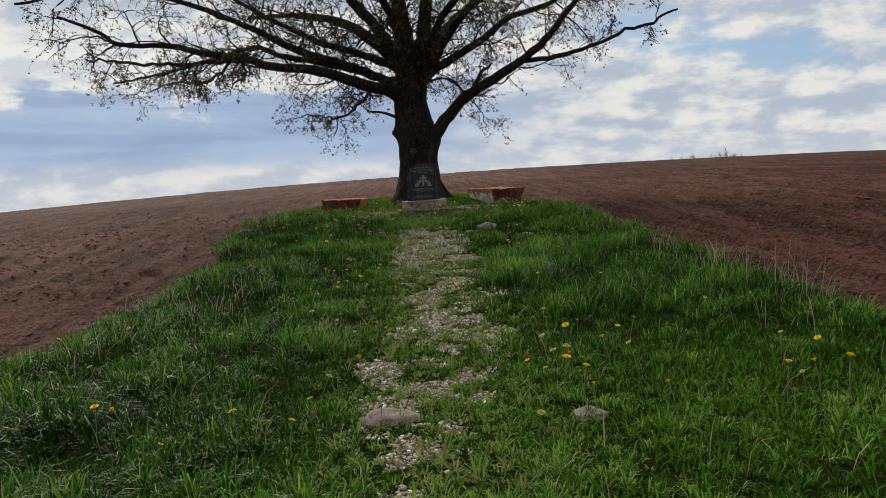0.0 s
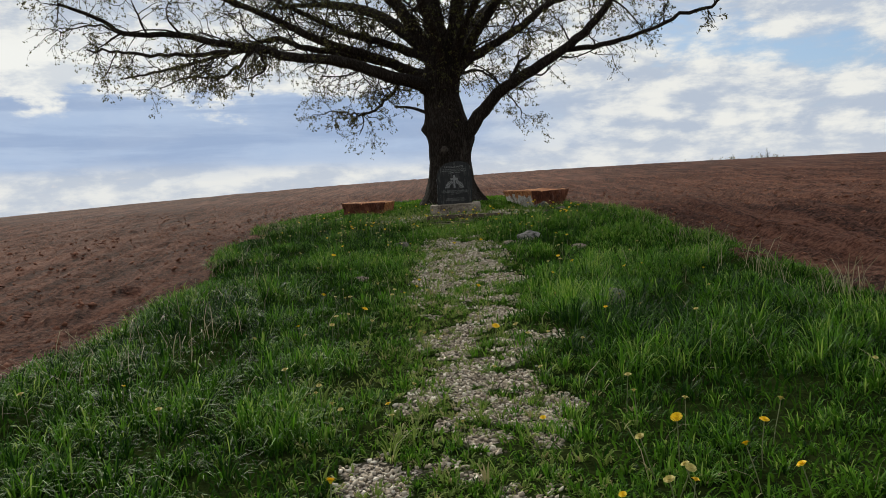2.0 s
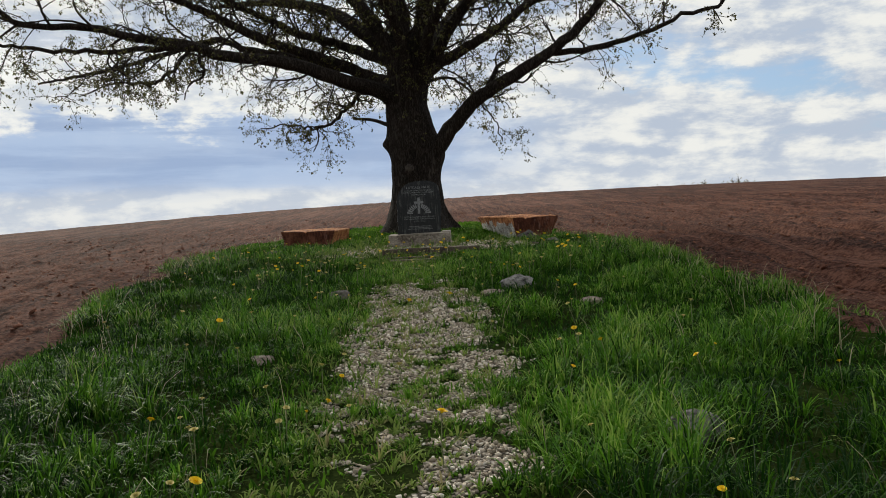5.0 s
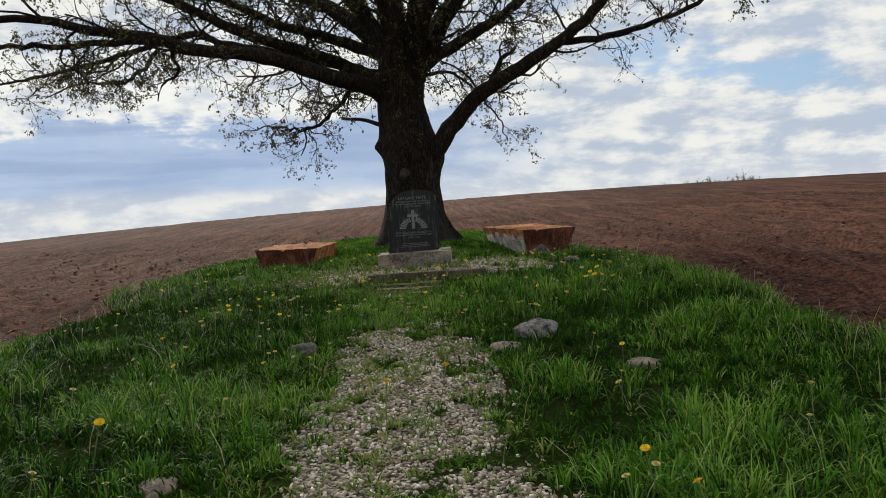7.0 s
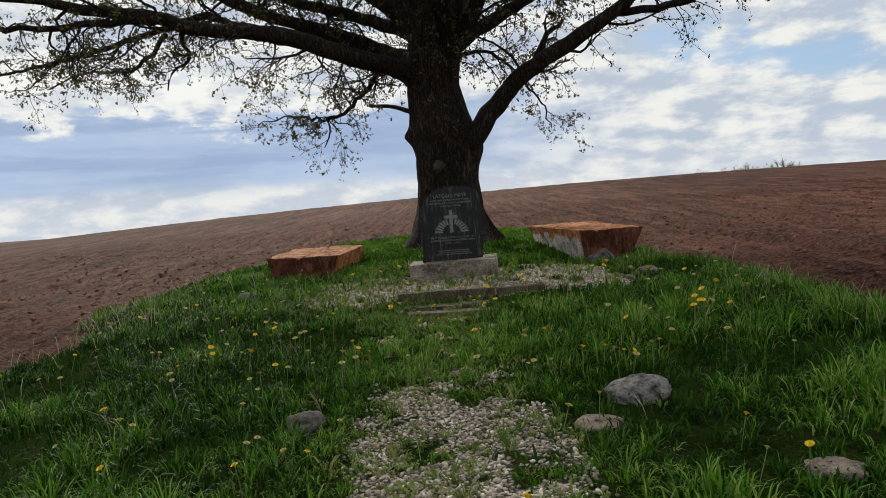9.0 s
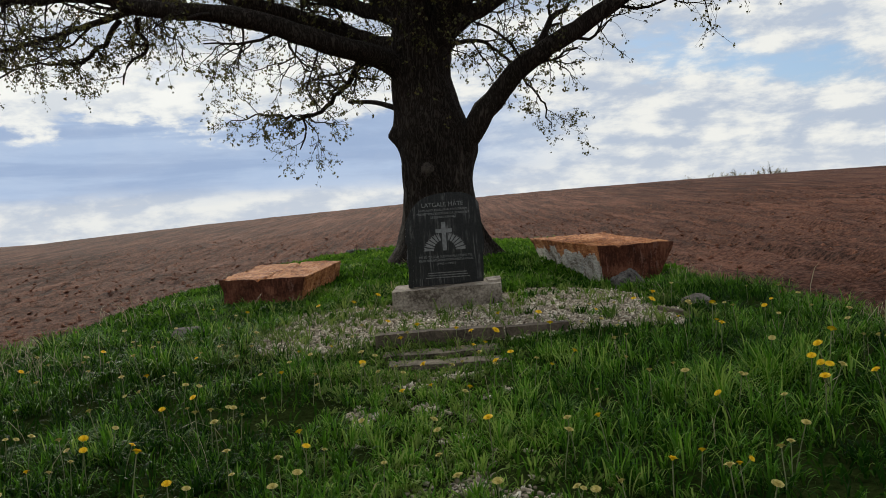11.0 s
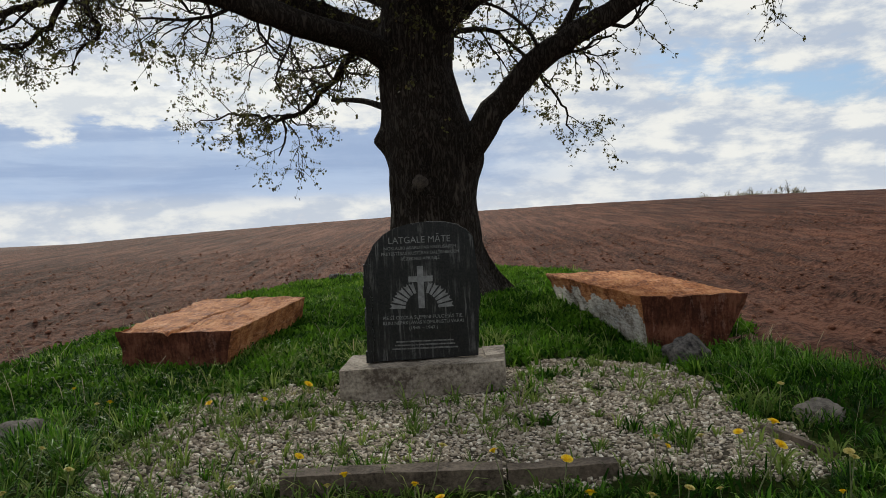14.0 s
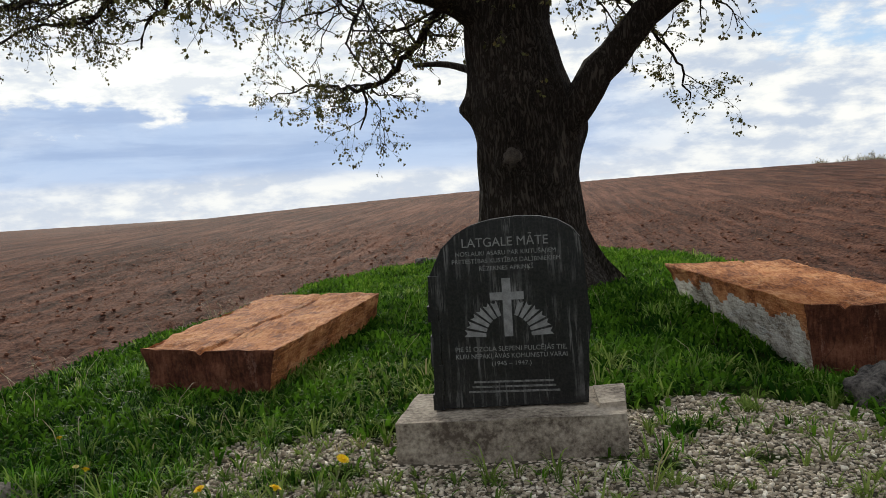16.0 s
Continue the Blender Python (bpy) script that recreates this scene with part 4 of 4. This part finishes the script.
# rough dark flank of the stone
flank = bmesh.new()
for k in range(9):
    z0 = 0.90 + 0.076 * k
    o = bmesh.ops.create_cube(flank, size=1, matrix=pose(-0.19 + 0.006 * (k % 3), FRONT + 0.045, z0 + 0.038, 0, 0, 3 * (k % 2)) @ Matrix.Diagonal((0.05, 0.11, 0.08, 1)))
part("chipped_edge", flank, M_GRANITE, memorial)


def lettering(text, x, z, height, width, name="lettering"):
    cu = bpy.data.curves.new(name, "FONT")
    cu.body, cu.align_x, cu.size, cu.extrude = text, "CENTER", height * 1.42, 0.0006
    tmp = new(name, cu)
    bpy.context.view_layer.update()
    dg = bpy.context.evaluated_depsgraph_get()
    me = bpy.data.meshes.new_from_object(tmp.evaluated_get(dg))
    bpy.data.objects.remove(tmp)
    co = np.empty(len(me.vertices) * 3, np.float32)
    me.vertices.foreach_get("co", co)
    co = co.reshape(-1, 3)
    co[:, 0] = (co[:, 0] - (co[:, 0].min() + co[:, 0].max()) / 2) * (width / max(np.ptp(co[:, 0]), 1e-6))
    me.vertices.foreach_set("co", co.ravel())
    me.update()
    me.materials.clear()
    return place(name, me, M_ENGRAVE, memorial, at=pose(x, FRONT - 0.0012, z - height / 2, 90, 0, 0))


for text, z, h, wd in (("LATGALE MĀTE", 1.745, 0.046, 0.43), ("NOSLAUKI ASARU PAR KRITUŠAJIEM", 1.690, 0.022, 0.50), ("PRETESTĪBAS KUSTĪBAS DALĪBNIEKIEM", 1.652, 0.022, 0.54), ("RĒZEKNES APRIŅĶĪ", 1.614, 0.022, 0.27),
                        ("PIE ŠĪ OZOLA SLEPENI PULCĒJĀS TIE,", 1.205, 0.024, 0.56), ("KURI NEPAKĻĀVĀS KOMUNISTU VARAI", 1.168, 0.024, 0.56), ("(1945 – 1947.)", 1.130, 0.022, 0.20)):
    tagged(lettering(text, 0.195, z, h, wd), kind="stuff")
for z, wd in ((1.035, 0.40), (1.010, 0.42), (0.985, 0.46)):
    bar = bmesh.new()
    bmesh.ops.create_cube(bar, size=1, matrix=pose(0.20, FRONT - 0.001, z) @ Matrix.Diagonal((wd, 0.002, 0.010, 1)))
    part("worn_line", bar, M_EDGE, memorial)
cross = bmesh.new()
outline = [(-0.022, 0), (0.022, 0), (0.022, 0.185), (0.085, 0.185), (0.085, 0.225), (0.022, 0.225), (0.022, 0.295), (-0.022, 0.295), (-0.022, 0.225), (-0.085, 0.225), (-0.085, 0.185), (-0.022, 0.185)]
cross.faces.new([cross.verts.new((0.19 + x, FRONT - 0.0015, 1.265 + z)) for x, z in outline])
part("cross", cross, M_ENGRAVE, memorial, "pale engraved cross")
for sgn in (-1, 1):
    for k in range(6):
        a0 = radians(2 + 12.5 * k)
        a1 = a0 + radians(9.0)
        b = bmesh.new()
        r0_, r1_ = 0.115, 0.225 - 0.006 * k
        ring = [(r0_, a0), (r1_, a0), (r1_ * 0.93, (a0 + a1) / 2), (r1_, a1), (r0_, a1)]
        vs = [b.verts.new((0.19 + sgn * r * math.cos(a), FRONT - 0.0015, 1.262 + r * math.sin(a))) for r, a in ring]
        b.faces.new(vs if sgn > 0 else vs[::-1])
        part("sun_ray", b, M_ENGRAVE, memorial)


def rough_block(corners_top, height, inset, cuts, jag, seed, sides=False):
    """A hewn block: four top corners (front left, front right, back right, back left), sides drawn in by inset at the foot, faces roughened."""
    bm = bmesh.new()
    c = sum((Vector(p) for p in corners_top), Vector()) / 4
    top = [bm.verts.new(p) for p in corners_top]
    low = [bm.verts.new((c.x + (p[0] - c.x) * inset[0], c.y + (p[1] - c.y) * inset[1], p[2] - height)) for p in corners_top]
    bm.faces.new(top)
    bm.faces.new(low[::-1])
    for i in range(4):
        bm.faces.new((top[i], low[i], low[(i + 1) % 4], top[(i + 1) % 4])).material_index = 1 + i if sides else 0
    bmesh.ops.recalc_face_normals(bm, faces=bm.faces)
    bmesh.ops.subdivide_edges(bm, edges=bm.edges, cuts=cuts, use_grid_fill=True)
    bm.normal_update()
    for v in bm.verts:
        n1 = noise.noise(Vector((v.co.x * 2.2, v.co.y * 1.1, v.co.z * 2.2 + seed)))
        n2 = noise.noise(Vector((v.co.x * 8, v.co.y * 4.5, v.co.z * 8 + seed)))
        v.co += v.normal * (n1 * jag + n2 * jag * 0.75)
    return bm


plinth = empty("plinth", pose(0, 0, 0), "weathered concrete base with crumbled edges under the memorial", "plinth")
part("block", rough_block([(-0.385, 20.37, 0.885), (0.74, 20.39, 0.905), (0.775, 20.90, 0.915), (-0.355, 20.88, 0.90)], 0.30, (1.0, 1.0), 14, 0.012, 3.0), M_CONCRETE, plinth)
part("chipped_cap", rough_block([(0.615, 20.50, 0.928), (0.745, 20.52, 0.932), (0.765, 20.86, 0.936), (0.60, 20.85, 0.93)], 0.04, (1.0, 1.0), 6, 0.008, 8.0), M_CONCRETE, plinth, "thin broken mortar cap")


# ---- hewn log benches ----
def bench(corners, height, inset, seed, label, pale):
    """A hewn half-log: its adzed top, sawn ends and, where it shows, the pale debarked flank are parts."""
    top = empty("log_bench", pose(0, 0, 0), label, "bench", "hewn log benches")
    bm = rough_block(corners, height, inset, 60, 0.026, seed, True)
    zt, zm = min(c[2] for c in corners), max(c[2] for c in corners)
    for v in bm.verts:
        if v.co.z > zt - 0.06:  # adze cuts and a long drying crack down the top
            cut = noise.noise(Vector((v.co.x * 3.0, v.co.y * 11.0, seed)))
            chip = noise.noise(Vector((v.co.x * 9.0, v.co.y * 5.0, seed + 4)))
            mid = sum(c[0] for c in corners) / 4 + 0.10 * noise.noise(Vector((v.co.y * 1.3, seed, 0)))
            v.co.z += 0.012 * cut - 0.020 * max(0.0, chip - 0.15) - 0.035 * max(0.0, 1 - abs(v.co.x - mid) / 0.035)
    bm.normal_update()
    groups = {}
    for f in bm.faces:
        c = f.calc_center_median()
        edge = 0.16 - 0.22 * noise.noise(Vector((c.x * 2, c.y * 2.4, seed))) - 0.08 * noise.noise(Vector((c.x * 7, c.y * 8.5, c.z * 5 + seed)))
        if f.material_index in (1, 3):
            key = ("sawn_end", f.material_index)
        elif f.material_index and pale and c.z < zm - edge:
            key = ("debarked_flank", f.material_index)
        else:
            key = ("hewn_top", 0)
        groups.setdefault(key, []).append(f)
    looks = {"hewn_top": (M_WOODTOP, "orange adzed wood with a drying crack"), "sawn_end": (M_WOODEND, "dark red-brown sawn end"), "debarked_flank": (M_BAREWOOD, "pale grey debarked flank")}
    bm.verts.index_update()
    for (name, _side), faces in groups.items():
        piece, made = bmesh.new(), {}
        for f in faces:
            for v in f.verts:
                if v.index not in made:
                    made[v.index] = piece.verts.new(v.co)
            piece.faces.new([made[v.index] for v in f.verts])
        part(name, piece, looks[name][0], top, looks[name][1])
    bm.free()
    return top


bench([(-2.60, 21.98, 1.00), (-1.52, 21.80, 0.985), (-1.50, 25.05, 0.93), (-2.82, 25.30, 0.95)], 0.36, (0.86, 0.97), 1.7, "orange-brown hewn half-log bench with a sawn end, lying in grass", False)
bench([(2.10, 22.30, 1.075), (3.00, 22.12, 1.07), (2.72, 25.05, 1.08), (1.60, 25.55, 1.04)], 0.58, (0.66, 0.94), 6.1, "thick hewn half-log bench, orange top and pale debarked flank", True)


# ---- stones ----
def boulder(x, y, z, sx, sy, sz, turn, mat, label, seed, sink=0.25):
    bm = bmesh.new()
    bmesh.ops.create_icosphere(bm, subdivisions=4, radius=1.0)
    for v in bm.verts:
        p = v.co.copy()
        k = 1 + 0.28 * noise.noise(p * 1.3 + Vector((seed, 0, 0))) + 0.10 * noise.noise(p * 3.7 + Vector((0, seed, 0))) + 0.03 * noise.noise(p * 11)
        v.co = Vector((p.x * sx * k, p.y * sy * k, p.z * sz * k * (0.85 if p.z > 0 else 1)))
    ob = part("boulder", bm, mat, None, smooth_faces=True)
    ob.matrix_basis = pose(x, y, z - sz * sink, 0, 0, turn)
    return tagged(ob, label, "stone", "fieldstones")


GREY, PINK = "grey lichen-spotted fieldstone half sunk in grass", "pinkish-grey flat fieldstone sunk in the turf"
for x, y, r, h, mat, lab, sd in ((1.30, 14.95, 0.22, 0.115, M_ROCK, GREY, 1.0), (-0.72, 14.9, 0.14, 0.085, M_ROCKDULL, PINK, 2.0), (0.98, 14.5, 0.16, 0.05, M_ROCKPINK, PINK, 3.0), (1.57, 9.80, 0.15, 0.12, M_ROCK, GREY, 4.0),
                                 (-2.35, 20.0, 0.20, 0.10, M_ROCKDULL, GREY, 5.0), (2.45, 19.5, 0.17, 0.08, M_ROCKDULL, GREY, 6.0), (-1.05, 12.1, 0.13, 0.045, M_ROCKPINK, PINK, 7.0), (1.88, 13.7, 0.13, 0.045, M_ROCKPINK, PINK, 8.0),
                                 (-0.24, 4.85, 0.19, 0.055, M_ROCKPINK, PINK, 9.0), (2.30, 21.55, 0.22, 0.22, M_ROCKDARK, "dark grey rough stone propped against the log bench", 10.0), (0.95, 4.6, 0.13, 0.03, M_ROCKPINK, PINK, 11.0)):
    boulder(x, y, float(strip_z(x, y)) + h * 0.45, r, r * 0.8, h, 40 * sd, mat, lab, sd)
for k in range(9):
    x, y = -2.15 + 0.10 * k + rng.normal(0, 0.06), 30.8 + rng.normal(0, 0.2)
    boulder(x, y, float(base_z(x, y)) + 0.05, 0.10 + 0.05 * rng.random(), 0.10, 0.08, 50 * k, M_ROCKDARK, "small dark stone in a heap at the field's edge", 20.0 + k)

# ---- steps and edging ----
def plank(name, a, b, depth, height, mat, label, category, seed):
    """A straight kerb piece from a to b (top front edge)."""
    a, b = Vector(a), Vector(b)
    back = Vector((0, depth, 0.0))
    ob = part(name, rough_block([a, b, b + back, a + back], height, (1.0, 1.0), 12, 0.013, seed), mat, None)
    return tagged(ob, label, category)


plank("kerb", (-0.42, 18.66, 0.735), (0.62, 18.62, 0.745), 0.12, 0.30, M_KERB, "dark weathered concrete kerb edging the gravel", "kerb", 1.0)
plank("kerb", (0.64, 18.63, 0.735), (1.15, 18.66, 0.735), 0.10, 0.30, M_KERB, "dark weathered concrete kerb edging the gravel", "kerb", 2.0)
plank("step", (-0.28, 18.04, 0.600), (0.60, 18.00, 0.608), 0.20, 0.25, M_STEP, "worn concrete step slab overgrown with grass", "step", 3.0)
plank("step", (-0.34, 18.32, 0.622), (0.56, 18.29, 0.630), 0.22, 0.25, M_STEP, "worn concrete step slab overgrown with grass", "step", 4.0)
plank("kerb", (2.02, 19.15, 0.735), (2.18, 18.70, 0.725), 0.10, 0.25, M_KERB, "mossy concrete edging piece beside the gravel", "kerb", 5.0)


# ---- dandelions ----
def dandelion(name, mat, height, tilt, label):
    top = empty(name, pose(0, 0, -50), label, "flower", "dandelions")
    st = Pile()
    bend = np.array([[0, 0, 0], [0.006, 0, height * 0.35], [0.02, 0.004, height * 0.7], [0.02 + tilt * 0.03, 0.006, height]])
    st.put(*tube(spline(bend, 7), np.full(7, 0.0024), 5))
    place("stem", st.mesh("stem"), M_STEM, top)
    bm = bmesh.new()
    for ring, (n, r, lift) in enumerate(((16, 0.021, 0.003), (13, 0.016, 0.007), (9, 0.010, 0.010))):
        for k in range(n):
            a = 2 * math.pi * (k + 0.4 * ring) / n
            d, s = Vector((math.cos(a), math.sin(a), 0)), Vector((-math.sin(a), math.cos(a), 0))
            vs = [bm.verts.new(d * 0.003 - s * 0.0015), bm.verts.new(d * 0.003 + s * 0.0015), bm.verts.new(d * r + s * 0.003 + Vector((0, 0, lift))), bm.verts.new(d * r - s * 0.003 + Vector((0, 0, lift)))]
            bm.faces.new(vs)
    bmesh.ops.create_cone(bm, cap_ends=True, segments=8, radius1=0.003, radius2=0.010, depth=0.010, matrix=pose(0, 0, -0.003))
    head = part("flower_head", bm, mat, top)
    head.matrix_basis = pose(0.02 + tilt * 0.03, 0.006, height, 0, 50 * tilt, 0)
    return top


fresh = dandelion("dandelion", M_YELLOW, 0.21, 0.45, "yellow dandelion flower on a pale stem in the grass")
faded = dandelion("dandelion", M_PALEHEAD, 0.21, 0.3, "faded half-closed dandelion head on a pale bent stem")
spots = [(2.18, 16.42), (2.12, 16.30), (2.32, 16.75), (1.95, 17.4), (2.05, 17.9), (-0.15, 17.9), (0.25, 18.2), (0.42, 17.85), (-0.05, 18.25), (0.62, 18.45), (-0.9, 17.2), (1.1, 6.0), (2.6, 5.1), (2.35, 4.6), (2.45, 4.45), (2.1, 4.5), (2.9, 4.75), (-1.75, 4.7), (-2.0, 4.75), (-1.1, 4.5), (-0.45, 5.4), (0.95, 4.75), (0.85, 4.8), (2.1, 16.5), (2.25, 16.6), (2.3, 16.1), (1.95, 16.0), (0.9, 17.9), (0.85, 18.3), (0.4, 13.0), (0.1, 12.6),
         (-1.7, 16.2), (-1.3, 15.8), (-0.55, 19.7), (-0.7, 19.4), (-0.95, 19.5), (0.35, 15.9), (-0.4, 17.3), (0.3, 9.6), (-1.2, 9.9), (0.35, 7.9), (-0.75, 9.0), (-1.5, 12.4), (1.6, 18.2), (1.75, 18.4)]
for _ in range(250):
    q = rng.random()
    x, y = rng.normal(0.1, 1.5), rng.uniform(4.0, 20.5)
    if gravel(x, y) < 0.45 and (abs(x - 0.17) > 0.7 or y < 18) and edge_in(x, y) > 0.2:
        spots.append((x, y))
for _ in range(130):
    x, y = rng.uniform(-3.2, 3.0), rng.uniform(15.2, 18.9)
    if gravel(x, y) < 0.45:
        spots.append((x, y))
for k, (x, y) in enumerate(spots):
    src = fresh if k < 45 or rng.random() < 0.25 else faded
    s = rng.uniform(1.05, 1.4) if k < 45 else rng.uniform(0.7, 1.1)
    d = copy_thing(src, pose(x, y, float(strip_z(x, y)) + 0.02, rng.normal(0, 7), rng.normal(0, 7), rng.uniform(0, 360)))
    d.scale = (s, s, s)
for src in (fresh, faded):
    for o in (*src.children_recursive, src):
        bpy.data.objects.remove(o)


# ---- far shrubs on the crest ----
def shrub(x, y, height, spread, seed):
    top = empty("shrub", pose(x, y, float(field_z(x, y)) - 0.1), "thin leafless shrub on the crest of the field", "shrub", "far shrubs")
    lr = np.random.default_rng(seed)
    pile = Pile()
    for k in range(46):
        a, f = lr.uniform(0, 2 * np.pi), lr.uniform(0, 1) ** 0.5
        bx, by = f * spread * np.cos(a), f * spread * np.sin(a)
        h = height * lr.uniform(0.5, 1.0) * (1.1 - 0.5 * f)
        p = np.array([[bx, by, 0], [bx * 1.05, by, h * 0.5], [bx * 1.15 + lr.normal(0, 0.3), by, h]])
        pile.put(*tube(p, [0.12, 0.09, 0.05], 3))
        for q in range(4):
            b0 = p[1] + (p[2] - p[1]) * lr.random()
            pile.put(*tube(np.array([b0, b0 + np.array([lr.normal(0, 0.5), lr.normal(0, 0.5), lr.uniform(0.4, 1.2)])]), [0.08, 0.04], 3))
    place("stems", pile.mesh("stems"), M_BARK, top)
    k = lr.integers(0, len(pile.V), 900)
    at = np.array([pile.V[q][-1] for q in k]) + lr.normal(0, 0.25, (900, 3))
    place("foliage", leaf_mesh(at, lr.normal(0, 0.6, (900, 3)), "foliage", 0.2, 0.45, seed), M_STRAW, top)


for bx, by, bh, bs, sd in ((97, 288, 6.2, 7.0, 1), (113, 288, 7.2, 6.0, 2), (84, 285, 5.0, 3.0, 3), (104, 300, 6.4, 5.0, 4)):
    shrub(bx, by, bh, bs, sd)
